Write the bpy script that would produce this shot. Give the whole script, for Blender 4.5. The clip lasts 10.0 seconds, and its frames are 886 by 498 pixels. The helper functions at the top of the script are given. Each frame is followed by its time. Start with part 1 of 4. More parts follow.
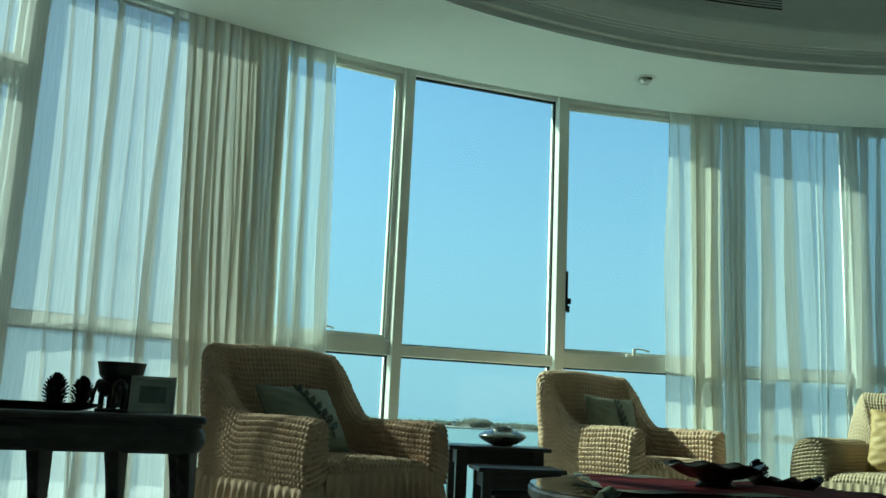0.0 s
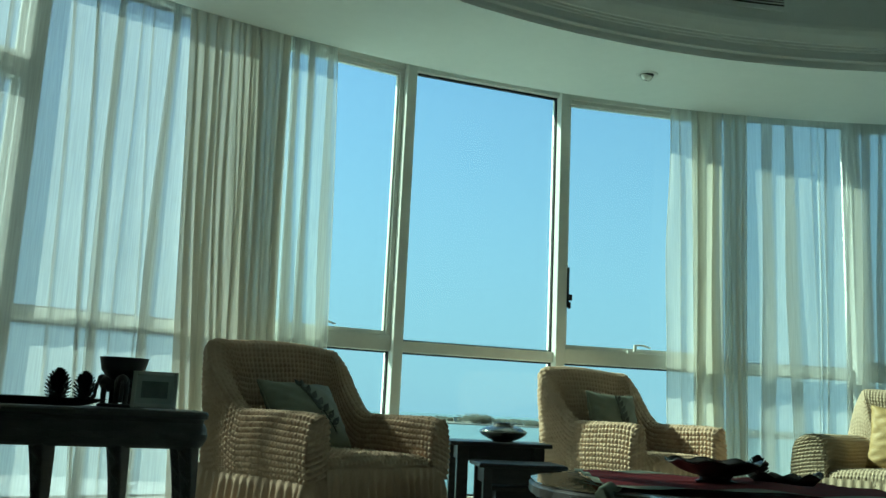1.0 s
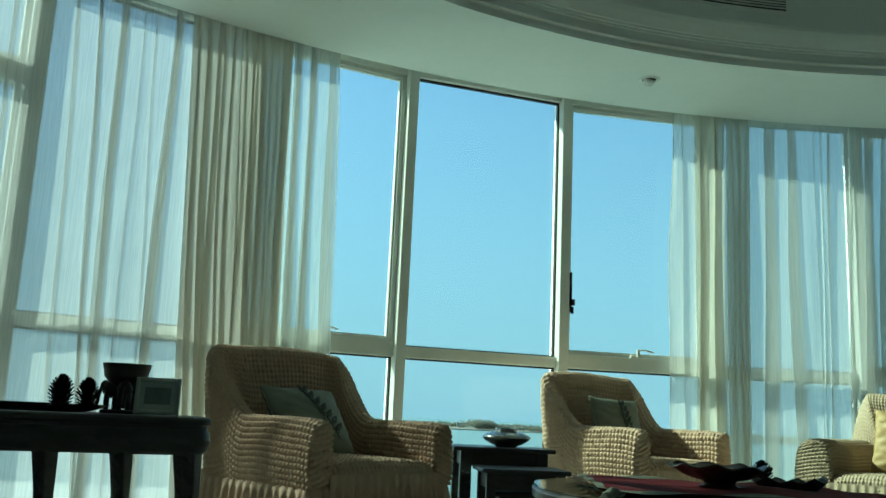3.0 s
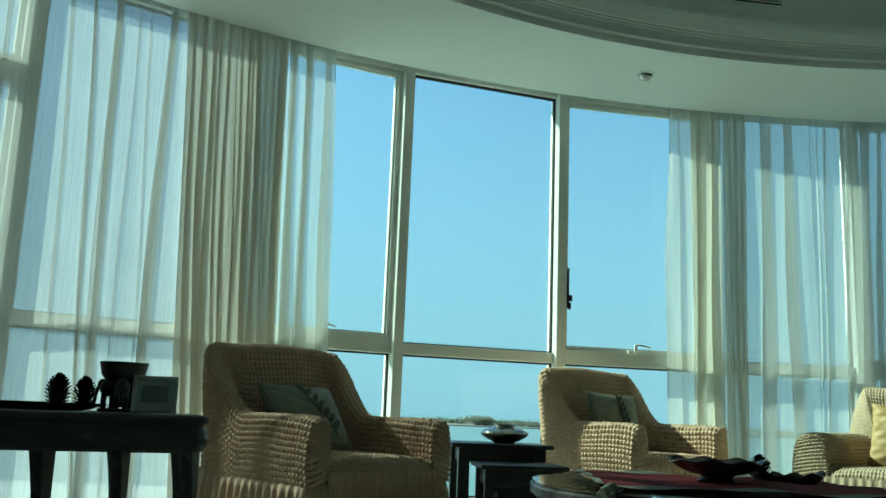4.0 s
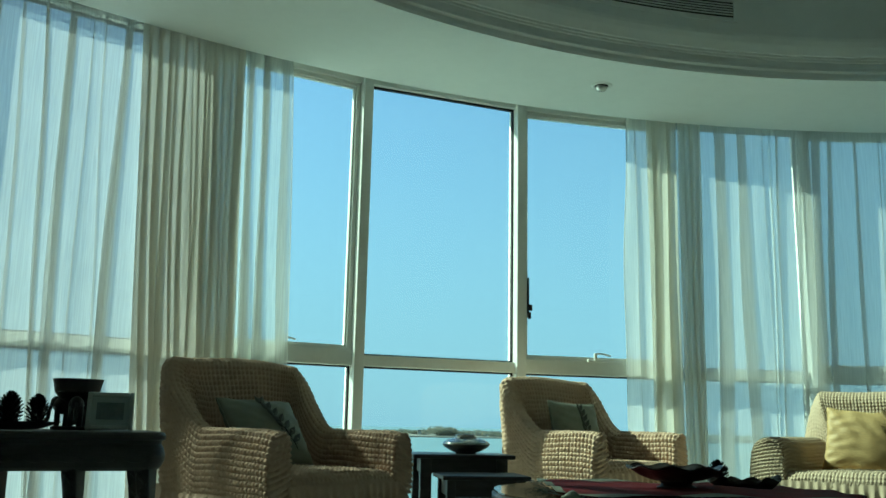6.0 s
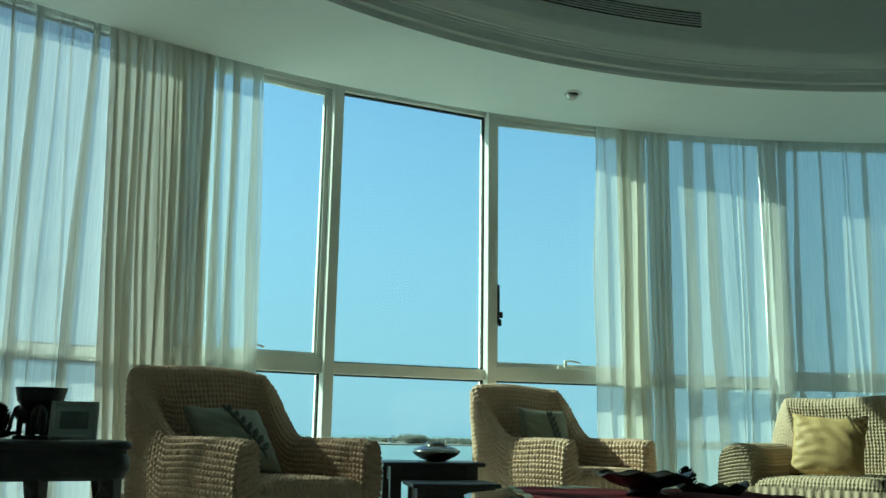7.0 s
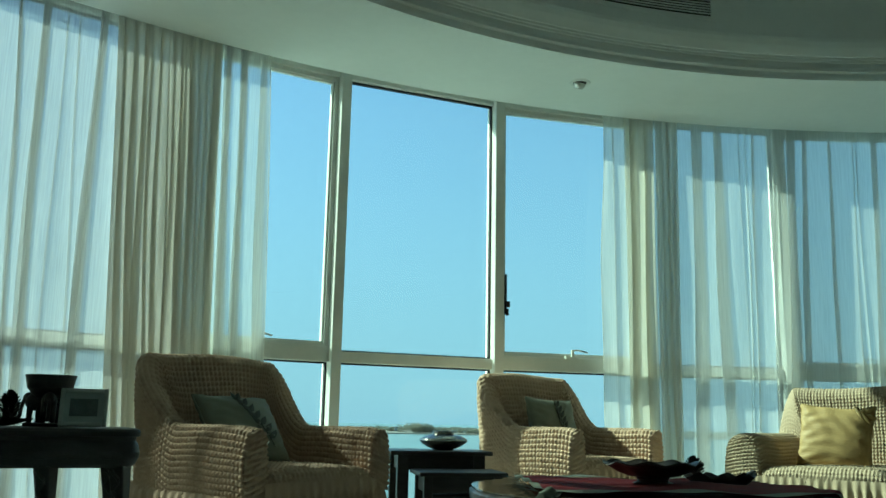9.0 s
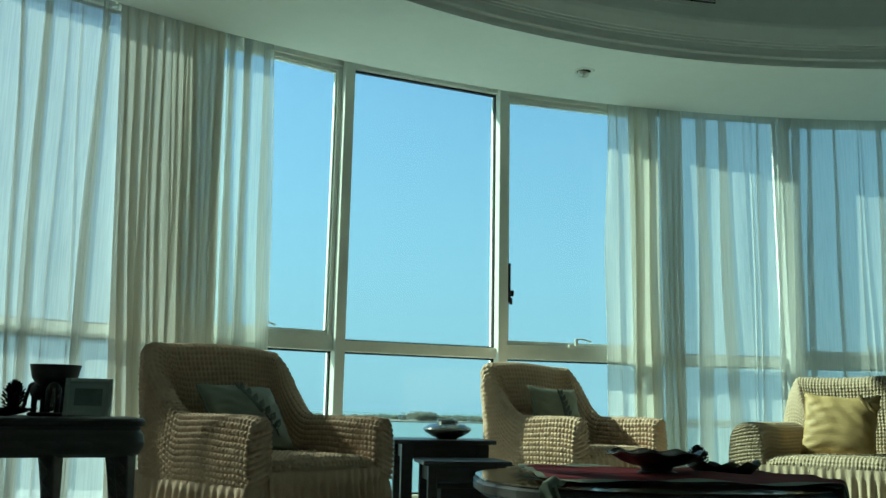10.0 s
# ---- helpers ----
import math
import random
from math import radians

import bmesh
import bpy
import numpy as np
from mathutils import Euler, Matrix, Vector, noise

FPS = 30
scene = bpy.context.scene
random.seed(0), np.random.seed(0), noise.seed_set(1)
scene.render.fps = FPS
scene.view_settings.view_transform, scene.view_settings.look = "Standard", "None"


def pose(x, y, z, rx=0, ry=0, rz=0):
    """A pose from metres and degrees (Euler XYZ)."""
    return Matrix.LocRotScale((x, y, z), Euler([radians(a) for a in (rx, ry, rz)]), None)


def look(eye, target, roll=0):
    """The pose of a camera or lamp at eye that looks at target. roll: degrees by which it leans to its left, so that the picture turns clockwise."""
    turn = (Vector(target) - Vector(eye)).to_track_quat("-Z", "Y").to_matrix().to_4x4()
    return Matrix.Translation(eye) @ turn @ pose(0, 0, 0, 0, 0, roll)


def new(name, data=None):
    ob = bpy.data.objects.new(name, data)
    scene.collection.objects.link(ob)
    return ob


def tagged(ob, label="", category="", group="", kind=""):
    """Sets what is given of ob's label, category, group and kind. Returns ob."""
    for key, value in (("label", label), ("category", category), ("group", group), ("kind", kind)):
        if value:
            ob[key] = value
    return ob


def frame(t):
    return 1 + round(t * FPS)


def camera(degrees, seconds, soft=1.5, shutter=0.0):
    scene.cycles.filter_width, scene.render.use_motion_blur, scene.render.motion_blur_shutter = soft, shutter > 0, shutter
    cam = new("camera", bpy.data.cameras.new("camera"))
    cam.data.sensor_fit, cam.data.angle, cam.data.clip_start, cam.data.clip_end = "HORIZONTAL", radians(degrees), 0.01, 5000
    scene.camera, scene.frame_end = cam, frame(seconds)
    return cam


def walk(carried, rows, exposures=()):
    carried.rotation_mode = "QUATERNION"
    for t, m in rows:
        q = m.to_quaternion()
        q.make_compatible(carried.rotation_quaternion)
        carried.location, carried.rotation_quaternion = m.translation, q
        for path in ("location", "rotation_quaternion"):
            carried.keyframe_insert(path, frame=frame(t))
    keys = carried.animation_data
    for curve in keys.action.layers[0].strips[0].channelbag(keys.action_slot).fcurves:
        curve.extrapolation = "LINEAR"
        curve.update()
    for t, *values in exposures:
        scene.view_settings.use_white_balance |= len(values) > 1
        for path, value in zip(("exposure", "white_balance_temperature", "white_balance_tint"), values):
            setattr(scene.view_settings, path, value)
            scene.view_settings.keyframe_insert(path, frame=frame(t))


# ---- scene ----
cam = camera(52.6, 10.0)
PATH = [
    (0, (0.007, -0.047, 0.656), (0.005, 1.92, 1.019), 2.6),
    (0.5, (0.011, -0.06, 0.655), (0.006, 1.907, 1.013), 2.6),
    (1, (0.008, -0.053, 0.655), (0.003, 1.915, 1.009), 2.7),
    (1.5, (0.011, -0.053, 0.655), (0.004, 1.915, 1.01), 2.7),
    (2, (0.01, -0.053, 0.654), (0.002, 1.914, 1.014), 2.7),
    (2.5, (0.008, -0.054, 0.655), (-0.003, 1.912, 1.023), 2.7),
    (4, (0.01, -0.051, 0.655), (0.005, 1.916, 1.013), 2.2),
    (4.5, (0.009, -0.052, 0.654), (0.013, 1.915, 1.014), 2.1),
    (5, (0.011, -0.051, 0.655), (0.03, 1.914, 1.025), 1.9),
    (5.5, (0.014, -0.054, 0.656), (0.059, 1.91, 1.033), 1.5),
    (7, (0.018, -0.045, 0.657), (0.164, 1.909, 1.058), 0.9),
    (7.5, (0.013, -0.042, 0.655), (0.169, 1.91, 1.062), 1.0),
    (8, (0.013, -0.045, 0.657), (0.165, 1.907, 1.062), 1.2),
    (8.5, (0.015, -0.042, 0.656), (0.156, 1.913, 1.051), 1.2),
    (9, (0.013, -0.042, 0.655), (0.145, 1.918, 1.033), 1.1),
    (9.5, (0.01, -0.027, 0.658), (0.139, 1.936, 1.022), 1.1),
    (10, (0.012, -0.036, 0.659), (0.137, 1.929, 1.012), 1.1),
]
walk(cam, [(t, look(eye, target, roll)) for t, eye, target, roll in PATH],
     exposures=[(0, 2.15, 5950, -13), (10, 2.15, 5950, -13)])

# ---------------------------------------------------------------- light
SUN_AZ, SUN_EL = -64.7, 35.0
world = bpy.data.worlds.new("world")
scene.world = world
world.use_nodes = True
wn = world.node_tree.nodes
sky = wn.new("ShaderNodeTexSky")
sky.sky_type = "NISHITA"
sky.sun_disc = False
sky.sun_elevation = radians(SUN_EL)
sky.sun_rotation = radians(SUN_AZ % 360)
sky.air_density, sky.dust_density, sky.ozone_density = 1.0, 0.7, 3.0
wn["Background"].inputs["Strength"].default_value = 0.05
# pale sea haze that thins out with height
wl = world.node_tree.links
gen = wn.new("ShaderNodeTexCoord")
sep = wn.new("ShaderNodeSeparateXYZ")
wl.new(gen.outputs["Generated"], sep.inputs[0])
thin = wn.new("ShaderNodeMapRange")
thin.interpolation_type = "SMOOTHSTEP"
thin.inputs["From Min"].default_value, thin.inputs["From Max"].default_value = 0.0, 0.55
thin.inputs["To Min"].default_value, thin.inputs["To Max"].default_value = 0.92, 0.0
wl.new(sep.outputs["Z"], thin.inputs["Value"])
haze = wn.new("ShaderNodeMix")
haze.data_type = "RGBA"
haze.inputs["B"].default_value = (2.15, 3.15, 4.13, 1)
wl.new(thin.outputs[0], haze.inputs["Factor"])
wl.new(sky.outputs[0], haze.inputs["A"])
wl.new(haze.outputs["Result"], wn["Background"].inputs["Color"])

sun = new("sun", bpy.data.lights.new("sun", "SUN"))
sun.data.energy, sun.data.angle, sun.data.color = 5.0, radians(0.6), (1.0, 0.91, 0.76)
_a, _e = radians(SUN_AZ), radians(SUN_EL)
_d = Vector((math.sin(_a) * math.cos(_e), math.cos(_a) * math.cos(_e), math.sin(_e)))
sun.matrix_world = look(_d * 50, (0, 0, 0))

# ---------------------------------------------------------------- helpers
def part(name, bm, material, parent=None, label="", smooth=False):
    me = bpy.data.meshes.new(name)
    bm.to_mesh(me)
    bm.free()
    if smooth:
        for p in me.polygons:
            p.use_smooth = True
    if material:
        me.materials.append(material)
    ob = new(name, me)
    if parent:
        ob.parent = parent
    if label:
        ob["label"] = label
    return ob


def from_data(name, verts, faces, material, parent=None, smooth=False, label=""):
    me = bpy.data.meshes.new(name)
    me.from_pydata([tuple(v) for v in verts], [], faces)
    me.update()
    if smooth:
        for p in me.polygons:
            p.use_smooth = True
    me.materials.append(material)
    ob = new(name, me)
    if parent:
        ob.parent = parent
    if label:
        ob["label"] = label
    return ob


def empty(name, m=None):
    ob = new(name)
    ob.empty_display_size = 0.1
    if m is not None:
        ob.matrix_world = m
    return ob


def add_box(bm, x0, x1, y0, y1, z0, z1, bevel=0.0, m=None):
    r = bmesh.ops.create_cube(bm, size=1)
    vs = r["verts"]
    for v in vs:
        v.co = Vector(((x0 + x1) / 2 + v.co.x * (x1 - x0), (y0 + y1) / 2 + v.co.y * (y1 - y0), (z0 + z1) / 2 + v.co.z * (z1 - z0)))
    if bevel:
        es = list({e for v in vs for e in v.link_edges})
        g = bmesh.ops.bevel(bm, geom=es, offset=bevel, segments=2, affect="EDGES", profile=0.5)
        vs = list({v for f in g["faces"] for v in f.verts} | {v for v in vs if v.is_valid})
    if m is not None:
        for v in vs:
            v.co = m @ v.co
    return vs


def box(x0, x1, y0, y1, z0, z1, bevel=0.0, m=None):
    bm = bmesh.new()
    add_box(bm, x0, x1, y0, y1, z0, z1, bevel, m)
    return bm


def lathe(profile, steps=32, cx=0.0, cy=0.0, a0=0.0, a1=2 * math.pi, sx=1.0, sy=1.0):
    """Profile of (radius, z) turned about a vertical axis; returns verts, faces."""
    closed = abs(a1 - a0 - 2 * math.pi) < 1e-6
    n = steps if closed else steps + 1
    verts, faces = [], []
    for k in range(n):
        a = a0 + (a1 - a0) * k / steps
        for r, z in profile:
            verts.append((cx + sx * r * math.sin(a), cy + sy * r * math.cos(a), z))
    q = len(profile)
    for k in range(steps):
        k2 = (k + 1) % n
        for j in range(q - 1):
            faces.append((k * q + j, k * q + j + 1, k2 * q + j + 1, k2 * q + j))
    return verts, faces


def tube(points, radius, sides=6, closed=False, taper=None):
    bm = bmesh.new()
    pts = [Vector(p) for p in points]
    n = len(pts)
    rings = []
    up = Vector((0.123, 0.31, 0.94)).normalized()
    for k in range(n):
        a = pts[k - 1] if (k or closed) else pts[k]
        b = pts[(k + 1) % n] if (k < n - 1 or closed) else pts[k]
        d = (b - a).normalized()
        s = d.cross(up)
        if s.length < 1e-3:
            s = d.cross(Vector((1, 0, 0)))
        s.normalize()
        u = s.cross(d)
        r = radius if taper is None else radius * taper(k / max(1, n - 1))
        rings.append([bm.verts.new(pts[k] + r * (math.cos(2 * math.pi * j / sides) * s + math.sin(2 * math.pi * j / sides) * u)) for j in range(sides)])
    for k in range(n if closed else n - 1):
        A, B = rings[k], rings[(k + 1) % n]
        for j in range(sides):
            bm.faces.new((A[j], A[(j + 1) % sides], B[(j + 1) % sides], B[j]))
    if not closed:
        bm.faces.new(rings[0][::-1])
        bm.faces.new(rings[-1])
    bmesh.ops.recalc_face_normals(bm, faces=bm.faces)
    return bm


# ---------------------------------------------------------------- materials
def mat(name, base, rough=0.6, metal=0.0, var=0.12, scale=8.0, bump=0.0, bump_scale=60.0, stretch=(1, 1, 1), sheen=0.0, spec=0.5, rnd=0.0):
    m = bpy.data.materials.new(name)
    m.use_nodes = True
    nt = m.node_tree
    n, l = nt.nodes, nt.links
    b = n["Principled BSDF"]
    b.inputs["Roughness"].default_value = rough
    b.inputs["Metallic"].default_value = metal
    b.inputs["Specular IOR Level"].default_value = spec
    if sheen:
        b.inputs["Sheen Weight"].default_value = sheen
    tc = n.new("ShaderNodeTexCoord")
    mp = n.new("ShaderNodeMapping")
    mp.inputs["Scale"].default_value = stretch
    l.new(tc.outputs["Object"], mp.inputs["Vector"])
    n1 = n.new("ShaderNodeTexNoise")
    n1.inputs["Scale"].default_value = scale
    n1.inputs["Detail"].default_value = 6
    n2 = n.new("ShaderNodeTexNoise")
    n2.inputs["Scale"].default_value = scale * 9
    n2.inputs["Detail"].default_value = 3
    l.new(mp.outputs[0], n1.inputs["Vector"])
    l.new(mp.outputs[0], n2.inputs["Vector"])
    mx = n.new("ShaderNodeMath")
    mx.operation = "MULTIPLY_ADD"
    mx.inputs[1].default_value = 0.4
    l.new(n2.outputs[0], mx.inputs[0])
    mu = n.new("ShaderNodeMath")
    mu.operation = "MULTIPLY"
    mu.inputs[1].default_value = 0.6
    l.new(n1.outputs[0], mu.inputs[0])
    l.new(mu.outputs[0], mx.inputs[2])
    ramp = n.new("ShaderNodeValToRGB")
    ramp.color_ramp.elements[0].position, ramp.color_ramp.elements[1].position = 0.3, 0.7
    ramp.color_ramp.elements[0].color = (*[c * (1 - var) for c in base], 1)
    ramp.color_ramp.elements[1].color = (*[min(1, c * (1 + var)) for c in base], 1)
    l.new(mx.outputs[0], ramp.inputs[0])
    col = ramp.outputs[0]
    if rnd:
        oi = n.new("ShaderNodeObjectInfo")
        hs = n.new("ShaderNodeHueSaturation")
        ma = n.new("ShaderNodeMapRange")
        ma.inputs["To Min"].default_value, ma.inputs["To Max"].default_value = 1 - rnd, 1 + rnd
        l.new(oi.outputs["Random"], ma.inputs["Value"])
        l.new(ma.outputs[0], hs.inputs["Value"])
        l.new(col, hs.inputs["Color"])
        col = hs.outputs[0]
    l.new(col, b.inputs["Base Color"])
    rr = n.new("ShaderNodeMapRange")
    rr.inputs["To Min"].default_value, rr.inputs["To Max"].default_value = rough * 0.85, min(1, rough * 1.15)
    l.new(n1.outputs[0], rr.inputs["Value"])
    l.new(rr.outputs[0], b.inputs["Roughness"])
    if bump:
        bp = n.new("ShaderNodeBump")
        bp.inputs["Strength"].default_value = bump
        bp.inputs["Distance"].default_value = 0.004
        n3 = n.new("ShaderNodeTexNoise")
        n3.inputs["Scale"].default_value = bump_scale
        n3.inputs["Detail"].default_value = 4
        l.new(mp.outputs[0], n3.inputs["Vector"])
        l.new(n3.outputs[0], bp.inputs["Height"])
        l.new(bp.outputs[0], b.inputs["Normal"])
    return m


def sheer_mat(name, base, clear, front=0.4):
    """Thin curtain cloth: part open weave, part cloth that glows when lit from behind."""
    m = bpy.data.materials.new(name)
    m.use_nodes = True
    nt = m.node_tree
    n, l = nt.nodes, nt.links
    n.remove(n["Principled BSDF"])
    out = n["Material Output"]
    tr = n.new("ShaderNodeBsdfTransparent")
    tl = n.new("ShaderNodeBsdfTranslucent")
    df = n.new("ShaderNodeBsdfDiffuse")
    tl.inputs[0].default_value = (*base, 1)
    df.inputs[0].default_value = (*base, 1)
    tc = n.new("ShaderNodeTexCoord")
    mp = n.new("ShaderNodeMapping")
    mp.inputs["Scale"].default_value = (40, 40, 1.2)
    l.new(tc.outputs["Object"], mp.inputs[0])
    nz = n.new("ShaderNodeTexNoise")
    nz.inputs["Scale"].default_value = 3.0
    nz.inputs["Detail"].default_value = 5
    l.new(mp.outputs[0], nz.inputs["Vector"])
    mr = n.new("ShaderNodeMapRange")
    mr.inputs["From Min"].default_value, mr.inputs["From Max"].default_value = 0.3, 0.7
    mr.inputs["To Min"].default_value, mr.inputs["To Max"].default_value = clear - 0.06, clear + 0.06
    l.new(nz.outputs[0], mr.inputs["Value"])
    m1 = n.new("ShaderNodeMixShader")
    m1.inputs[0].default_value = front
    l.new(tl.outputs[0], m1.inputs[1])
    l.new(df.outputs[0], m1.inputs[2])
    m2 = n.new("ShaderNodeMixShader")
    l.new(mr.outputs[0], m2.inputs[0])
    l.new(m1.outputs[0], m2.inputs[1])
    l.new(tr.outputs[0], m2.inputs[2])
    l.new(m2.outputs[0], out.inputs[0])
    return m


def glass_mat(name, tint, rough=0.0):
    m = bpy.data.materials.new(name)
    m.use_nodes = True
    nt = m.node_tree
    n, l = nt.nodes, nt.links
    n.remove(n["Principled BSDF"])
    tr = n.new("ShaderNodeBsdfTransparent")
    tr.inputs[0].default_value = (*tint, 1)
    gl = n.new("ShaderNodeBsdfGlossy")
    gl.inputs["Roughness"].default_value = rough
    fr = n.new("ShaderNodeFresnel")
    fr.inputs[0].default_value = 1.45
    mu = n.new("ShaderNodeMath")
    mu.operation = "MULTIPLY"
    mu.inputs[1].default_value = 0.6
    l.new(fr.outputs[0], mu.inputs[0])
    mx = n.new("ShaderNodeMixShader")
    l.new(mu.outputs[0], mx.inputs[0])
    l.new(tr.outputs[0], mx.inputs[1])
    l.new(gl.outputs[0], mx.inputs[2])
    l.new(mx.outputs[0], n["Material Output"].inputs[0])
    return m


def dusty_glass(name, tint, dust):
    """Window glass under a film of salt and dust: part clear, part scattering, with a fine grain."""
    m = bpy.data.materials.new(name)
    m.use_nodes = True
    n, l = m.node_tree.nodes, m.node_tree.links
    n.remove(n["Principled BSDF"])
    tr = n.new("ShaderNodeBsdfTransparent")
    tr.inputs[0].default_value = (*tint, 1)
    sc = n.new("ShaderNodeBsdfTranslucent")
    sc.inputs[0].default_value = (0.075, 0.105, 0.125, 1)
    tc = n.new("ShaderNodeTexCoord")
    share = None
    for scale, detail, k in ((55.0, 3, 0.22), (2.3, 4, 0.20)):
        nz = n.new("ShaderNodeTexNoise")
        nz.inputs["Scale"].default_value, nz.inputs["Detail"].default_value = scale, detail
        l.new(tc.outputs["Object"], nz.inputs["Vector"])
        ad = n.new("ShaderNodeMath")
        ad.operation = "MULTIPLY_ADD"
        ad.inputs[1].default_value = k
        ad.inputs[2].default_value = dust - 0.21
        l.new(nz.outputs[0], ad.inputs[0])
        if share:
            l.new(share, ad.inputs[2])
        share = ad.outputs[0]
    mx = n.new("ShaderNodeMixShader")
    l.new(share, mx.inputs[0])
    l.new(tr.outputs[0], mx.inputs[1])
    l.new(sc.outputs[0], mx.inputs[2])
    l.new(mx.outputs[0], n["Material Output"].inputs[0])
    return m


M_PLASTER = mat("white ceiling paint", (0.80, 0.82, 0.80), 0.85, var=0.03, scale=1.5, bump=0.05, bump_scale=90)
M_WALL = mat("cream wall paint", (0.72, 0.70, 0.65), 0.85, var=0.04, scale=1.2, bump=0.08, bump_scale=70)
M_FRAME = mat("powder coated aluminium", (0.74, 0.74, 0.69), 0.45, var=0.05, scale=3)
# plain black: rubber gaskets, latch, and painted shade in vent and downlight
M_BLACK = mat("black rubber, dark metal and painted gap shade", (0.015, 0.015, 0.017), 0.7, var=0.2)
M_GLASS = glass_mat("tinted window glass", (0.83, 0.93, 0.915))
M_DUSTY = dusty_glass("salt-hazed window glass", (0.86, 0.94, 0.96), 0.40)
M_SHEER = sheer_mat("cream sheer curtain cloth", (0.80, 0.81, 0.79), 0.40, 0.63)
# sheer copy with duller colour and glow, standing in for shade on the west
M_SHEER_WEST = sheer_mat("cream sheer cloth toned down for west shade", (0.73, 0.74, 0.71), 0.49, 0.67)
M_DRAPE = sheer_mat("cream drape cloth", (0.80, 0.78, 0.70), 0.12, 0.58)
# M_DRAPE with less sun glow: the west shade is put into the cloth
M_DRAPE_WEST = sheer_mat("cream drape cloth with west shade in it", (0.78, 0.75, 0.66), 0.05, 0.84)
M_SOFTSHEER = sheer_mat("denser cream sheer cloth", (0.80, 0.79, 0.75), 0.36, 0.55)
M_FLOOR = mat("polished cream marble", (0.68, 0.67, 0.61), 0.2, var=0.12, scale=1.3)
M_COVER = mat("beige seersucker slipcover", (0.55, 0.395, 0.28), 0.9, var=0.10, scale=14, bump=0.25, bump_scale=260, spec=0.15)
M_SOFA = mat("cream seersucker slipcover", (0.47, 0.375, 0.265), 0.9, var=0.10, scale=14, bump=0.25, bump_scale=260, spec=0.15)
M_DARK = mat("black lacquered carved wood", (0.064, 0.058, 0.055), 0.42, var=0.35, scale=12, bump=0.12, bump_scale=50, stretch=(1, 1, 4))
M_SEA = mat("sea water", (0.085, 0.135, 0.145), 0.35, var=0.15, scale=0.02, bump=0.0)

# ---------------------------------------------------------------- plan
CX, CY = 3.29, -1.91          # centre of the curved glass wall
RG = 8.74                     # glass
RS = 8.53                     # outer edge of the soffit
TX, TY, TR = 2.735, 0.38, 5.09  # round ceiling tray
ZS = 3.0                      # soffit height
XL, XR, YB = -3.12, 7.95, -4.85


def on_arc(phi, r=RG, z=0.0):
    a = radians(phi)
    return Vector((CX + r * math.sin(a), CY + r * math.cos(a), z))


def arc_pose(phi, r=RG, z=0.0):
    """Local x along the wall to the right, local y outward."""
    p = on_arc(phi, r, z)
    return pose(p.x, p.y, p.z, 0, 0, -phi)


# floor
bm = box(XL - 0.3, XR + 0.3, YB - 0.3, 7.2, -0.2, 0.0)
tagged(part("floor", bm, M_FLOOR), "polished cream marble floor", "floor", kind="structure")

# plain walls that close the room
PHL = math.degrees(math.asin((XL - CX) / RG))
PHR = math.degrees(math.asin((XR - CX) / RG))
yl, yr = on_arc(PHL).y, on_arc(PHR).y
tagged(part("wall_west", box(XL - 0.2, XL, YB, yl, 0, 3.9), M_WALL), "plain cream painted wall", "wall", kind="structure")
tagged(part("wall_east", box(XR, XR + 0.2, YB, yr, 0, 3.9), M_WALL), "plain cream painted wall", "wall", kind="structure")
tagged(part("wall_south", box(XL - 0.2, XR + 0.2, YB - 0.2, YB, 0, 3.9), M_WALL), "plain cream painted wall", "wall", kind="structure")


def outer_hit(a):
    """From the tray's centre outward to the soffit's outer edge."""
    dx, dy = math.sin(a), math.cos(a)
    best = 1e9
    for num, den in ((XL - TX, dx), (XR - TX, dx), (YB - TY, dy)):
        if abs(den) > 1e-6 and num / den > 0:
            best = min(best, num / den)
    px, py = TX - CX, TY - CY
    b = px * dx + py * dy
    c = px * px + py * py - RS * RS
    best = min(best, -b + math.sqrt(b * b - c))
    return TX + dx * best, TY + dy * best


def soffit():
    n, verts, faces = 240, [], []
    for k in range(n):
        a = 2 * math.pi * k / n
        ox, oy = outer_hit(a)
        ix, iy = TX + (TR + 0.11) * math.sin(a), TY + (TR + 0.11) * math.cos(a)
        verts += [(ix, iy, ZS), (ox, oy, ZS), (ox, oy, ZS + 0.14)]
    for k in range(n):
        j = (k + 1) % n
        faces += [(3 * k, 3 * j, 3 * j + 1, 3 * k + 1), (3 * k + 1, 3 * j + 1, 3 * j + 2, 3 * k + 2)]
    ob = from_data("ceiling", verts, faces, M_PLASTER)
    return tagged(ob, "white painted soffit ring round a raised ceiling tray", "ceiling", kind="structure")


soffit()

# upper slab over everything, following the curved front
v, f = [], []
for k in range(121):
    phi = PHL + (PHR - PHL) * k / 120
    p = on_arc(phi, RG + 0.14)
    v += [(p.x, p.y, 3.95), (p.x, YB - 0.2, 3.95), (p.x, p.y, 4.1), (p.x, YB - 0.2, 4.1)]
for k in range(120):
    a, c = 4 * k, 4 * k + 4
    f += [(a, a + 1, c + 1, c), (a + 2, c + 2, c + 3, a + 3), (a, c, c + 2, a + 2)]
tagged(from_data("ceiling_slab", v, f, M_PLASTER), "white painted upper ceiling", "ceiling", kind="structure")
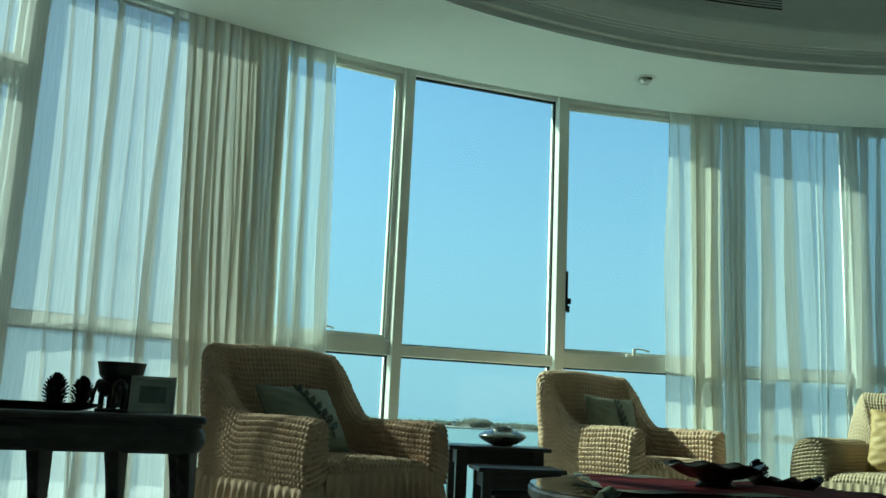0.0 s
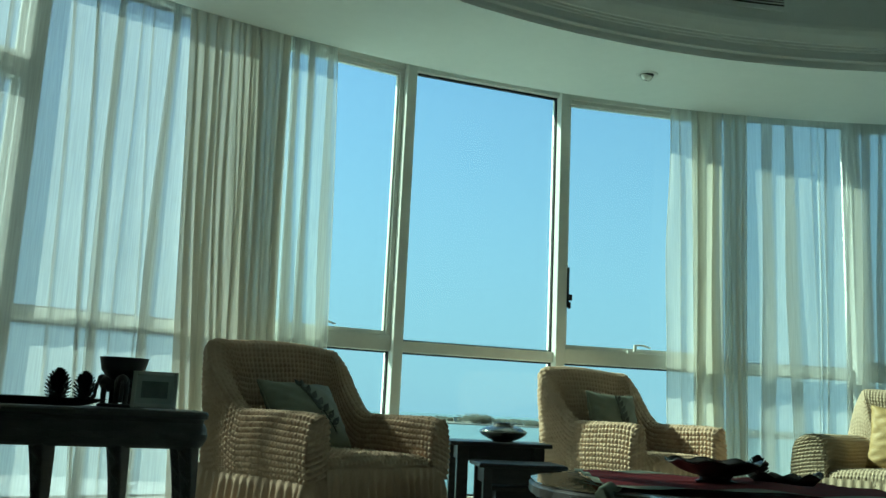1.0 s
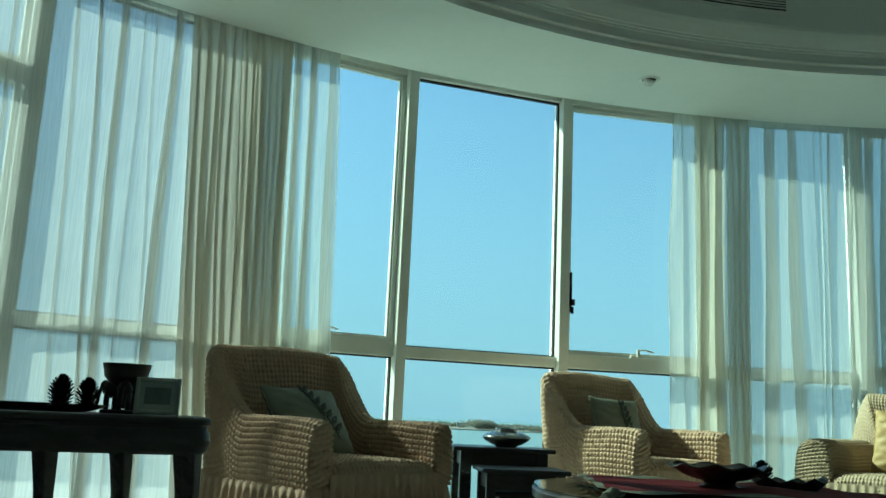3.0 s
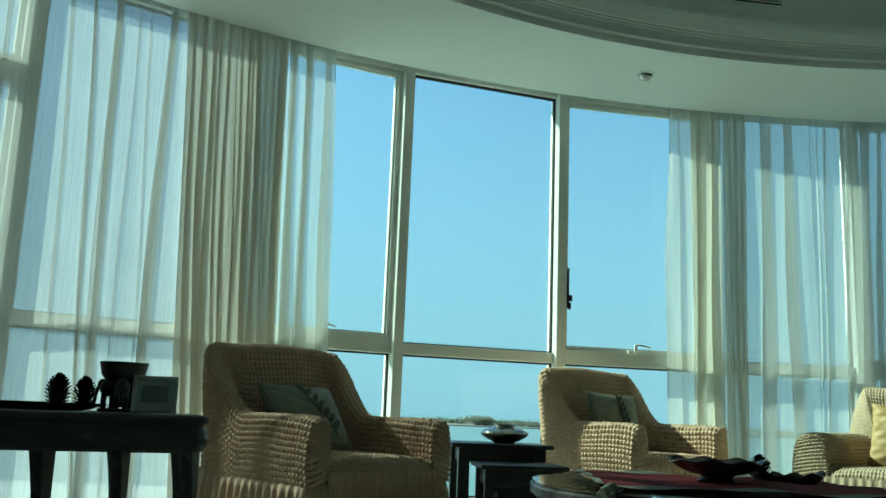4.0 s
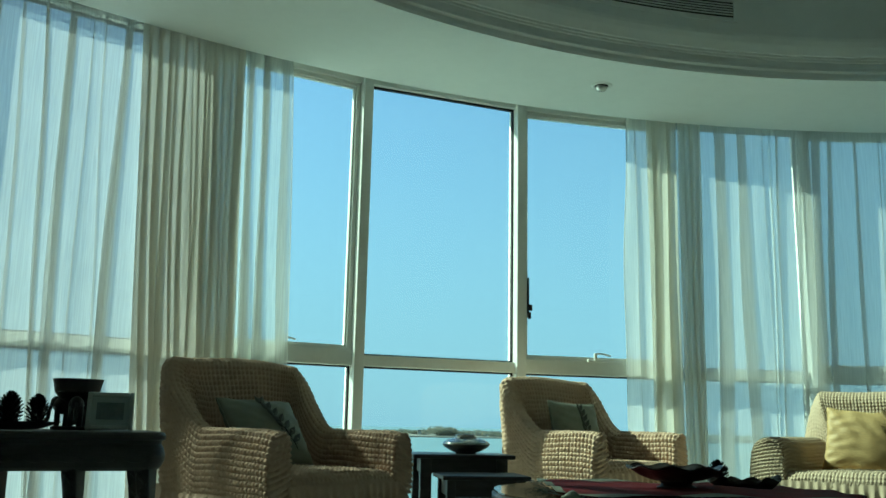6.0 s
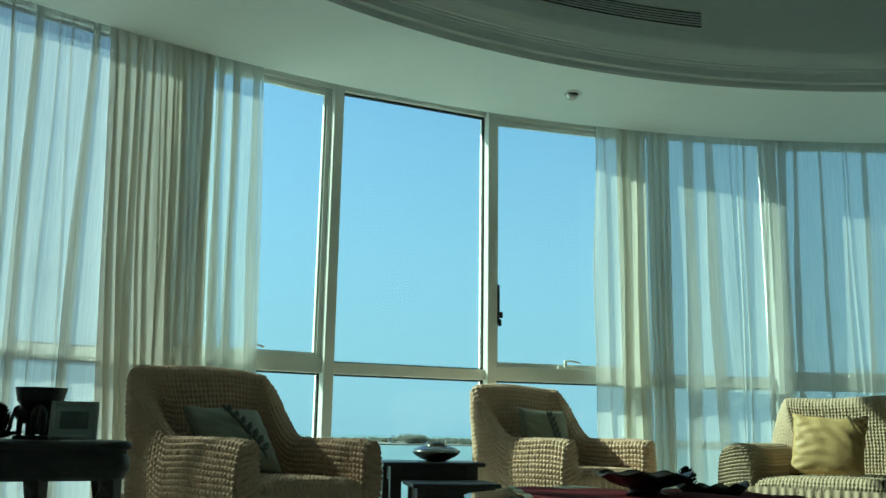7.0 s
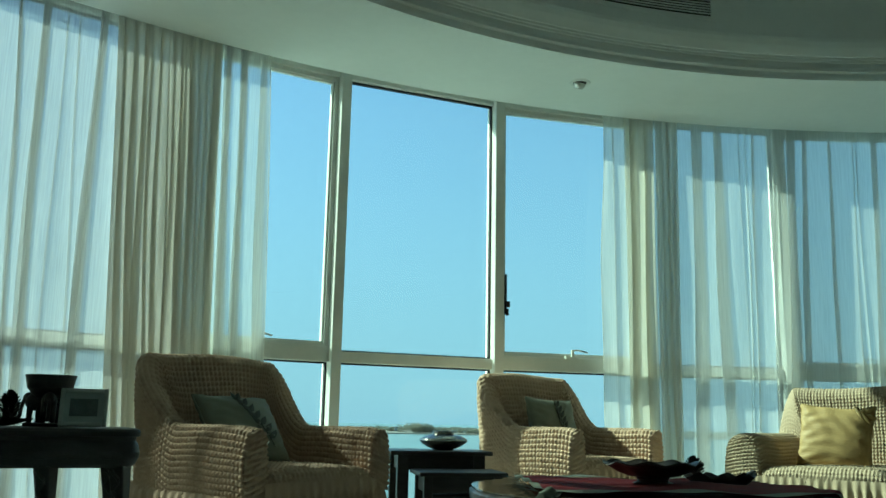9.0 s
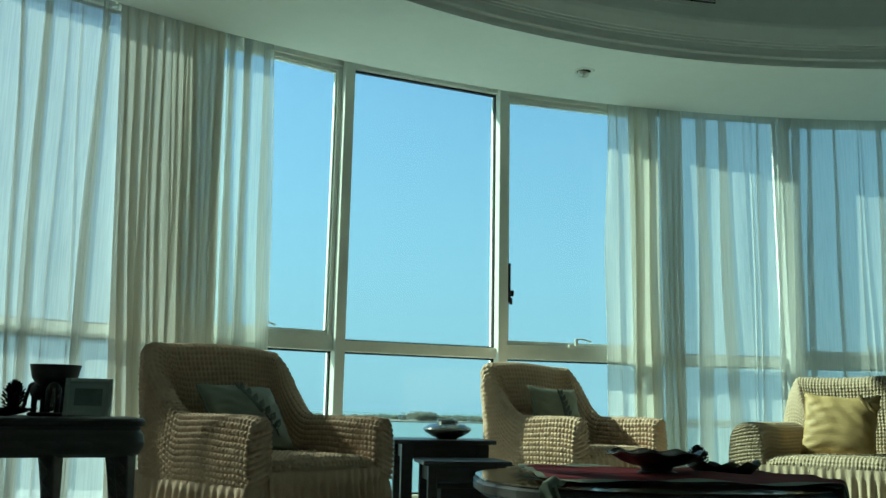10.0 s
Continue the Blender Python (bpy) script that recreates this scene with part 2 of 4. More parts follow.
# closing ring above the curtain pocket
v, f = [], []
for k in range(91):
    phi = PHL + (PHR - PHL) * k / 90
    v += [on_arc(phi, RS, ZS + 0.14), on_arc(phi, RG + 0.14, ZS + 0.14), on_arc(phi, RG + 0.14, 3.95)]
for k in range(90):
    f += [(3 * k, 3 * k + 1, 3 * k + 4, 3 * k + 3), (3 * k + 1, 3 * k + 2, 3 * k + 5, 3 * k + 4)]
tagged(from_data("wall_header", v, f, M_PLASTER), "white plaster band over the curtain pocket", "wall", kind="structure")

# outer ledge over the glass, unseen and added to shade the curtain tops
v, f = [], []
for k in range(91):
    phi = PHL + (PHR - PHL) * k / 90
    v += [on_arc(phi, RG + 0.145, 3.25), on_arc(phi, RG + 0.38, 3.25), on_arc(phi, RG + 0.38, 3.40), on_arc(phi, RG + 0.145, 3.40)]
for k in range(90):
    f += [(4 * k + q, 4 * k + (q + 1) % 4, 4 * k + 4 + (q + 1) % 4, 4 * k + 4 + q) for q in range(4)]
tagged(from_data("wall_shade_ledge", v, f, M_PLASTER), "plain white ledge, unseen, added to shade the curtain tops", "wall", kind="structure")

# tray: moulded cornice, frieze and its ceiling
prof = [(TR + 0.11, 3.0), (TR + 0.109, 3.006), (TR + 0.105, 3.016), (TR + 0.103, 3.044), (TR + 0.098, 3.048), (TR + 0.082, 3.049), (TR + 0.077, 3.053), (TR + 0.078, 3.075), (TR + 0.074, 3.108),
        (TR + 0.060, 3.110), (TR + 0.058, 3.122), (TR + 0.044, 3.124), (TR + 0.042, 3.136), (TR + 0.028, 3.138), (TR + 0.020, 3.150), (TR - 0.008, 3.190), (TR - 0.025, 3.220), (TR - 0.030, 3.240), (TR - 0.030, 3.75)]
v, f = lathe(prof, 180, TX, TY)
tagged(from_data("cornice", v, f, M_PLASTER), "white moulded plaster cornice round the ceiling tray", "cornice", kind="structure")
v, f = lathe([(TR - 0.030, 3.75), (3.0, 3.75), (0.02, 3.75)], 96, TX, TY)
tagged(from_data("ceiling_tray", v, f, M_PLASTER), "white painted raised ceiling", "ceiling", kind="structure")

# ---------------------------------------------------------------- curved glazing
STEP = 7.8
MULL = [-47.5 + STEP * k for k in range(13)]
MULL[0], MULL[1], MULL[3] = -48.2, -40.45, -24.38
ZR0, ZR1, ZTOP = 1.03, 1.135, 3.0


def window_bay(k, sash):
    half = (MULL[k + 1] - MULL[k]) / 2
    phi = MULL[k] + half
    r = RG * math.cos(radians(half))
    W = RG * math.sin(radians(half)) - 0.035
    th = empty("window_%d" % (k + 1), arc_pose(phi, r))
    tagged(th, "tall aluminium window with an opening sash and tinted glass" if sash else "tall fixed aluminium window with tinted glass", "window", kind="structure")
    part("sill", box(-W, W, -0.07, 0.06, 0.0, 0.09, 0.004), M_FRAME, th)
    zt = ZR1 if sash else ZR1 - 0.03
    part("transom", box(-W, W, -0.05, 0.05, ZR0, zt, 0.004), M_FRAME, th)
    if sash:
        part("head", box(-W, W, -0.05, 0.05, ZTOP + 0.025, ZTOP + 0.16, 0.004), M_FRAME, th)
        bm = bmesh.new()
        w = 0.035
        for x0, x1, z0, z1 in ((-W, -W + w, ZR1, ZTOP + 0.025), (W - w, W, ZR1, ZTOP + 0.025), (-W + w, W - w, ZR1, ZR1 + 0.02), (-W + w, W - w, ZTOP - 0.005, ZTOP + 0.025)):
            add_box(bm, x0, x1, -0.03, 0.03, z0, z1, 0.003)
        part("sash_frame", bm, M_FRAME, th)
        gx, gz0, gz1 = W - w, ZR1 + 0.02, ZTOP - 0.005
    else:
        part("head", box(-W, W, -0.05, 0.05, ZTOP + 0.03, ZTOP + 0.16, 0.004), M_FRAME, th)
        gx, gz0, gz1 = W, zt, ZTOP + 0.03
    for name, z0, z1, x in (("pane", gz0, gz1, gx), ("pane", 0.09, ZR0, W)):
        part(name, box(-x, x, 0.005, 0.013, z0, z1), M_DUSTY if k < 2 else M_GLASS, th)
        bm = bmesh.new()
        g = 0.011
        for x0, x1, a, b in ((-x, -x + g, z0, z1), (x - g, x, z0, z1), (-x + g, x - g, z0, z0 + g), (-x + g, x - g, z1 - g, z1)):
            add_box(bm, x0, x1, -0.012, 0.018, a, b)
        part("gasket", bm, M_FRAME if sash and z0 > 1 else M_BLACK, th)
    if k == 0:
        part("transom", box(-W, W, -0.05, 0.05, 2.36, 2.51, 0.004), M_FRAME, th)
    if sash:
        part("handle", handle_mesh(), M_FRAME, th, "pale lever handle")
    return th


def handle_mesh():
    bm = bmesh.new()
    z = ZR1 + 0.004
    add_box(bm, -0.055, 0.045, -0.066, -0.045, z - 0.012, z + 0.010, 0.004)
    add_box(bm, -0.010, 0.010, -0.080, -0.06, z + 0.0, z + 0.052, 0.004)
    for k in range(6):
        x0 = -0.010 + 0.021 * k
        dz = -0.0011 * (k - 1.5) ** 2 + 0.006
        add_box(bm, x0, x0 + 0.023, -0.084, -0.068, z + 0.040 + dz, z + 0.051 + dz, 0.003)
    return bm


for k in range(12):
    window_bay(k, k % 2 == 0)
for phi in MULL:
    hw = 0.056 if phi == MULL[1] else 0.036
    bm = box(-hw, hw, -0.10, 0.07, 0, ZTOP + 0.16, 0.005)
    mu = part("mullion", bm, M_FRAME)
    mu.matrix_world = arc_pose(phi, RG)
    tagged(mu, "upright cream aluminium window mullion", "mullion", group="window mullions", kind="structure")


# ---------------------------------------------------------------- curtains
def tight_folds(top0, top1, low0, low1, gap, lap, seed):
    """Uneven folds of a gathered cloth between two edges: places at the top and near the floor, and widths."""
    rng = random.Random(seed)
    place, cells = 0.0, []
    while place < top1 - top0:
        g, w = gap * rng.uniform(0.2, 2.3), lap * rng.uniform(0.35, 1.8)
        cells.append((place + (g + w / 2) * 6.67, w))
        place += (g + w) * 6.67
    k = (low1 - low0) / (top1 - top0)
    return [(top0 + c, low0 + c * k + rng.uniform(-0.12, 0.12), w) for c, w in cells if c < top1 - top0 - w * 4]


def curtain(start, end, folds, depth, seed, label, r=8.59, z0=0.02, z1=3.1, cloth=None, hem=0, wavy=0.0):
    """Cloth along the arc. start, end: the edges at head height of the window and at its transom; each fold lies over itself."""
    rng = random.Random(seed)
    deg = math.degrees(1 / r)
    dep = [depth * rng.uniform(0.6, 1.3) for _ in folds]
    mid = [depth * rng.uniform(-0.6, 0.4) for _ in range(len(folds) + 1)]
    ph = [rng.uniform(0, 9) for _ in range(len(folds) + 2)]
    rows = 26
    verts, faces, q = [], [], 0
    for i in range(rows + 1):
        z = z0 + (z1 - z0) * i / rows
        h = (2.95 - z) / 1.95
        a0, a1 = ((e[0] + (e[1] - e[0]) * h) for e in (start, end))
        a0 += wavy * (math.sin(3.6 * h + seed) + 0.4 * math.sin(9 * h))
        last = a0
        knots = [(a0, 0.0)]
        for k, (c0, c1, w) in enumerate(folds):
            c = c0 + (c1 - c0) * h + 0.05 * math.sin(ph[k] + 4.3 * h) * min(1, h + 0.4)
            hw = w * deg / 2 * (0.85 + 0.2 * h + 0.12 * math.sin(2 * ph[k] + 5 * h))
            d = dep[k] * (0.55 + 0.4 * h) * min(1.0, w / 0.03)
            knots += [((last + c - hw) / 2, mid[k] + 0.008 * math.sin(ph[k + 1] + 4 * h)), (c + 0.1 * hw, d * 0.9), (c + hw, d), (c, 0.0), (c - hw, -d), (c - 0.1 * hw, -d * 0.9)]
            last = c + hw
        knots += [((last + a1) / 2, mid[-1]), (a1, 0.004 * math.sin(7 * h + seed))]
        K = np.array(knots)
        pts = []
        for k in range(len(K) - 1):
            p0, p1, p2, p3 = (K[max(0, min(len(K) - 1, k + o))] for o in (-1, 0, 1, 2))
            for u in (0, 0.2, 0.4, 0.6, 0.8):
                pts.append(0.5 * (2 * p1 + (p2 - p0) * u + (2 * p0 - 5 * p1 + 4 * p2 - p3) * u * u + (3 * p1 - p0 - 3 * p2 + p3) * u ** 3))
        pts.append(K[-1])
        q = len(pts)
        verts += [on_arc(a, r + o + 0.006 * math.sin(3 * h + a * 1.7), z) for a, o in pts]
    for i in range(rows):
        for j in range(q - 1):
            faces.append((i * q + j, i * q + j + 1, (i + 1) * q + j + 1, (i + 1) * q + j))
    ob = from_data("curtain", verts, faces, cloth or M_SHEER, smooth=True)
    if hem:
        col = 0 if hem < 0 else q - 1
        part("hem", tube([verts[i * q + col] for i in range(rows + 1)], 0.004, sides=5), M_SOFTSHEER, ob, "stitched cloth hem", smooth=True)
    return tagged(ob, label, "curtain", group="sheer window curtains")


# out-of-view drape added to keep the sun off the near armchair
curtain((-48.0, -48.0), (-43.9, -43.9), tight_folds(-48.0, -43.9, -48.0, -43.9, 0.030, 0.050, 21), 0.020, 21, "gathered cream drape added unseen at the window's end for shade", cloth=M_DRAPE_WEST, r=8.57)
curtain((-44.1, -44.1), (-34.75, -34.2), [(-43.2, -43.3, 0.05), (-42.3, -42.2, 0.03), (-41.5, -41.3, 0.02), (-39.4, -38.9, 0.015), (-38.56, -37.85, 0.032), (-38.55, -37.84, 0.028), (-37.59, -37.38, 0.060), (-37.58, -37.37, 0.054), (-36.8, -36.65, 0.012), (-36.3, -35.85, 0.016), (-35.42, -35.48, 0.070), (-35.41, -35.47, 0.060)],
        0.022, 3, "wide-drawn cream sheer curtain before the window", r=8.60, cloth=M_SHEER_WEST)
curtain((-34.95, -34.35), (-30.55, -30.2), tight_folds(-34.95, -30.55, -34.35, -30.2, 0.017, 0.022, 5), 0.006, 5, "tightly gathered cream drape before the window", cloth=M_DRAPE_WEST, r=8.56)
curtain((-30.75, -30.4), (-28.22, -27.82), [(-30.17, -29.81, 0.068), (-30.16, -29.80, 0.060), (-29.47, -29.14, 0.065), (-29.46, -29.13, 0.055), (-28.55, -28.15, 0.070)], 0.022, 8, "loosely gathered end of a cream sheer curtain", cloth=M_SHEER_WEST, hem=1)
curtain((-10.80, -10.86), (-9.45, -9.40), [(-10.25, -10.15, 0.014)], 0.020, 2, "flat leading edge of a cream sheer curtain", cloth=M_SOFTSHEER, hem=-1, wavy=0.10)
curtain((-9.65, -9.60), (-8.03, -8.0), tight_folds(-9.65, -8.03, -9.6, -8.0, 0.028, 0.050, 11), 0.018, 11, "tightly gathered cream drape before the window", cloth=M_DRAPE, r=8.57)
curtain((-7.93, -7.92), (-6.62, -6.80), tight_folds(-7.93, -6.62, -7.92, -6.8, 0.018, 0.050, 15), 0.018, 15, "narrow gathered cream drape before the window", cloth=M_DRAPE, r=8.57)
EAST = [(-5.50, -5.65, 0.115), (-4.36, -4.20, 0.112), (-3.12, -3.10, 0.014), (-2.74, -2.88, 0.022), (-2.32, -2.62, 0.030), (-1.19, -1.50, 0.045), (-0.22, -0.56, 0.095), (0.53, 0.10, 0.062), (1.86, 1.74, 0.053), (3.10, 3.00, 0.012), (3.33, 3.36, 0.012), (4.30, 3.96, 0.058)]
curtain((-8.2, -8.2), (17.0, 17.0), EAST + tight_folds(5.0, 17.0, 4.7, 16.6, 0.085, 0.05, 13), 0.024, 13, "wide-drawn cream sheer curtain before the window")

# ---------------------------------------------------------------- ceiling fittings
def arc_strip(r0, r1, z0, z1, a0, a1, n=40):
    """A curved bar about the tray's axis."""
    verts, faces = [], []
    for k in range(n + 1):
        a = radians(a0 + (a1 - a0) * k / n)
        for r, z in ((r0, z0), (r1, z0), (r1, z1), (r0, z1)):
            verts.append((TX + r * math.sin(a), TY + r * math.cos(a), z))
    for k in range(n):
        a, c = 4 * k, 4 * k + 4
        for j in range(4):
            faces.append((a + j, a + (j + 1) % 4, c + (j + 1) % 4, c + j))
    faces += [(0, 3, 2, 1), (4 * n, 4 * n + 1, 4 * n + 2, 4 * n + 3)]
    return verts, faces


vent = tagged(empty("ceiling_vent"), "long curved slotted air vent in the ceiling tray", "air vent")
VR, VZ0, VZ1, VA0, VA1 = TR - 0.030, 3.340, 3.450, -28.0, -6.75
# black strip on the frieze paints in the dark of the slots
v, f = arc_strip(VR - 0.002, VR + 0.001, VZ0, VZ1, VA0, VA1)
from_data("backing", v, f, M_BLACK, vent, label="flat black strip painted as the shade between slats")
for z0, z1 in ((VZ0 - 0.03, VZ0), (VZ1, VZ1 + 0.03)):
    v, f = arc_strip(VR - 0.010, VR, z0, z1, VA0 - 0.35, VA1 + 0.35)
    from_data("frame", v, f, M_PLASTER, vent)
for a in (VA0 - 0.17, VA1 + 0.17):
    v, f = arc_strip(VR - 0.010, VR, VZ0, VZ1, a - 0.17, a + 0.17, 3)
    from_data("frame", v, f, M_PLASTER, vent)
for k in range(1, 6):
    z = VZ0 + (VZ1 - VZ0) * k / 6
    v, f = arc_strip(VR - 0.012, VR - 0.003, z - 0.0035, z + 0.0035, VA0, VA1)
    from_data("slat", v, f, M_PLASTER, vent)
M_CHROME = mat("satin nickel", (0.50, 0.50, 0.48), 0.3, metal=1.0, var=0.06)
M_LAMPGLASS = mat("unlit lamp reflector", (0.25, 0.26, 0.26), 0.2, metal=0.6, var=0.1)
spot = tagged(empty("downlight", pose(1.345, 5.82, ZS) @ Matrix.Diagonal((1.18, 1.18, 1.1, 1))), "unlit recessed gimbal downlight in the soffit", "ceiling light")
v, f = lathe([(0.040, -0.002), (0.044, -0.006), (0.060, -0.005), (0.063, 0.0), (0.063, 0.004)], 32)
from_data("trim_ring", v, f, M_PLASTER, spot, smooth=True)
# flat black disc paints the shade inside the fitting
v, f = lathe([(0.0005, -0.001), (0.040, -0.0015), (0.040, 0.02)], 32)
from_data("recess_shade", v, f, M_BLACK, spot)
v, f = lathe([(0.0005, -0.030), (0.020, -0.030), (0.027, -0.026), (0.036, -0.004), (0.036, 0.006), (0.0005, 0.006)], 28)
eye = from_data("eyeball", v, f, M_CHROME, spot, smooth=True)
eye.matrix_local = pose(0, 0, -0.006, 22, 12, 0)
v, f = lathe([(0.0005, -0.0315), (0.019, -0.0315), (0.019, -0.030)], 24)
from_data("lamp_face", v, f, M_LAMPGLASS, eye)

# dark latch on the sash beside the middle pane
latch_w = bpy.data.objects["window_5"]
bm = bmesh.new()
Wl = RG * math.sin(radians(STEP / 2)) - 0.035
add_box(bm, -Wl + 0.034, -Wl + 0.044, -0.060, -0.03, 1.44, 1.73, 0.002)
add_box(bm, -Wl + 0.040, -Wl + 0.066, -0.072, -0.05, 1.485, 1.53, 0.006)
add_box(bm, -Wl + 0.034, -Wl + 0.056, -0.070, -0.05, 1.425, 1.475, 0.005)
part("latch", bm, M_BLACK, latch_w, "dark metal window latch")

# ---------------------------------------------------------------- outside
v, f = lathe([(5.0, -18.0), (4900, -18.0)], 96)
tagged(from_data("water", v, f, M_SEA), "calm turquoise sea water under a hazy sky", "sea", kind="structure")

# low wooded island across the water
M_LAND = mat("dull sandy shore", (0.075, 0.08, 0.072), 0.95, var=0.2, scale=0.02)
# foliage greyed and see-through: distance haze is put into the material
M_WOODS = sheer_mat("hazed grey green foliage", (0.16, 0.175, 0.15), 0.72, 0.5)
M_FARWALL = mat("pale render of far houses", (0.36, 0.35, 0.31), 0.9, var=0.1, scale=0.1)
isl = random.Random(7)
verts, faces = [], []
for k in range(61):
    x = -1500 + 4200 * k / 60
    y0 = 1300 + 0.02 * x + 8 * math.sin(k * 0.9)
    verts += [(x, y0, -18.5), (x, y0 + 1.5, -16.6), (x, y0 + 60, -15.6), (x, y0 + 420, -14.5), (x, y0 + 440, -18.5)]
for k in range(60):
    for j in range(4):
        faces.append((5 * k + j, 5 * k + 5 + j, 5 * k + 6 + j, 5 * k + 1 + j))
tagged(from_data("ground", verts, faces, M_LAND), "low sandy island shore across the water", "shore", kind="structure")

proto = bmesh.new()
bmesh.ops.create_icosphere(proto, subdivisions=1, radius=1.0)
pv = [v.co.copy() for v in proto.verts]
pf_ = [tuple(v.index for v in fc.verts) for fc in proto.faces]
proto.free()
verts, faces = [], []


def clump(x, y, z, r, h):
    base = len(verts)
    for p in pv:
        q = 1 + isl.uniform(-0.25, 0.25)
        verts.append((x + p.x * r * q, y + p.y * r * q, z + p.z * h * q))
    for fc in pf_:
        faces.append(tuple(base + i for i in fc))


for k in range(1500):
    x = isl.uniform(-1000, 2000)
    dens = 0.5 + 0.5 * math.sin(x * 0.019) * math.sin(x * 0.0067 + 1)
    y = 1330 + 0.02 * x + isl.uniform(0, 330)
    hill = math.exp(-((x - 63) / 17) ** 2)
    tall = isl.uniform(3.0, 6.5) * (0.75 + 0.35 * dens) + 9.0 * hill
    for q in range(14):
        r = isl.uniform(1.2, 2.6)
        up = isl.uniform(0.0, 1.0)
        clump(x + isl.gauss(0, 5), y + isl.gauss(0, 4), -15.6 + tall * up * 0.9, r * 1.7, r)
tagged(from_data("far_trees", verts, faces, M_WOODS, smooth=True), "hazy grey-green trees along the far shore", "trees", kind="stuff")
for k in range(16):
    x = isl.uniform(-500, 1300) if k > 5 else 92 + 9 * k + isl.uniform(-3, 3)
    w, h = isl.uniform(6, 13), isl.uniform(4, 7)
    th = empty("far_house", pose(x, 1345 + 0.02 * x + isl.uniform(0, 60), -15.9))
    tagged(th, "low pale house far off among the shore trees", "house", "far houses")
    part("wall", box(-w / 2, w / 2, 0, 10, 0, h), M_FARWALL, th)
    part("roof", box(-w / 2 - 0.6, w / 2 + 0.6, -0.6, 10.6, h, h + 0.8, 0.2), M_LAND, th)

# ---------------------------------------------------------------- slipcovered seats
def puffs(a, b, amp, seed, pitch):
    """Height of the puckered cloth at arc lengths a, b (arrays)."""
    a = a + 0.004 * np.sin(b * 11.0 + seed) + 0.002 * np.sin(a * 9 + b * 23 + 2 * seed)
    b = b + 0.004 * np.sin(a * 9.0 + 1.7 * seed) + 0.002 * np.sin(b * 11 + a * 17 + seed)
    u, v = a / (pitch * 0.95), b / pitch
    cell = np.sin(np.floor(u) * 127.1 + np.floor(v) * 311.7 + seed) * 43758.5453
    k = np.abs(np.sin(math.pi * u)) ** 0.95 * np.abs(np.sin(math.pi * v)) ** 0.55
    return amp * k * (0.80 + 0.35 * (cell - np.floor(cell)))


def grid_normals(P):
    du = np.gradient(P, axis=0)
    dv = np.gradient(P, axis=1)
    n = np.cross(du, dv)
    return n / (np.linalg.norm(n, axis=2, keepdims=True) + 1e-9)


def grid_object(name, P, material, parent=None, flip=False, label=""):
    nu, nv = P.shape[:2]
    i, j = np.meshgrid(np.arange(nu - 1), np.arange(nv - 1), indexing="ij")
    a = i * nv + j
    quads = np.stack([a, a + nv, a + nv + 1, a + 1], axis=-1).reshape(-1, 4)
    if flip:
        quads = quads[:, ::-1]
    me = bpy.data.meshes.new(name)
    me.from_pydata(P.reshape(-1, 3).tolist(), [], quads.tolist())
    me.update()
    me.polygons.foreach_set("use_smooth", [True] * len(me.polygons))
    me.materials.append(material)
    ob = new(name, me)
    if parent:
        ob.parent = parent
    if label:
        ob["label"] = label
    return ob


def arc_lengths(P, axis):
    d = np.linalg.norm(np.diff(P, axis=axis), axis=2)
    z = np.zeros((1, P.shape[1])) if axis == 0 else np.zeros((P.shape[0], 1))
    return np.concatenate([z, np.cumsum(d, axis=axis)], axis=axis)


def u_path(W, D, R, step):
    """Outer plan line from the front of one arm round the back to the other: points and outward normals."""
    pts, nrm = [], []
    n = int((D - R) / step)
    for k in range(n):
        pts.append((-W / 2, -D / 2 + (D - R) * k / n)); nrm.append((-1, 0))
    n = int(R * math.pi / 2 / step)
    for k in range(n):
        a = math.pi / 2 * k / n
        pts.append((-W / 2 + R - R * math.cos(a), D / 2 - R + R * math.sin(a))); nrm.append((-math.cos(a), math.sin(a)))
    n = int((W - 2 * R) / step)
    for k in range(n + 1):
        pts.append((-W / 2 + R + (W - 2 * R) * k / n, D / 2)); nrm.append((0, 1))
    left = [p for p in pts if p[0] < -W / 2 + R]
    m = len(left)
    for k in range(m - 1, -1, -1):
        pts.append((-pts[k][0], pts[k][1])); nrm.append((-nrm[k][0], nrm[k][1]))
    return np.array(pts), np.array(nrm)


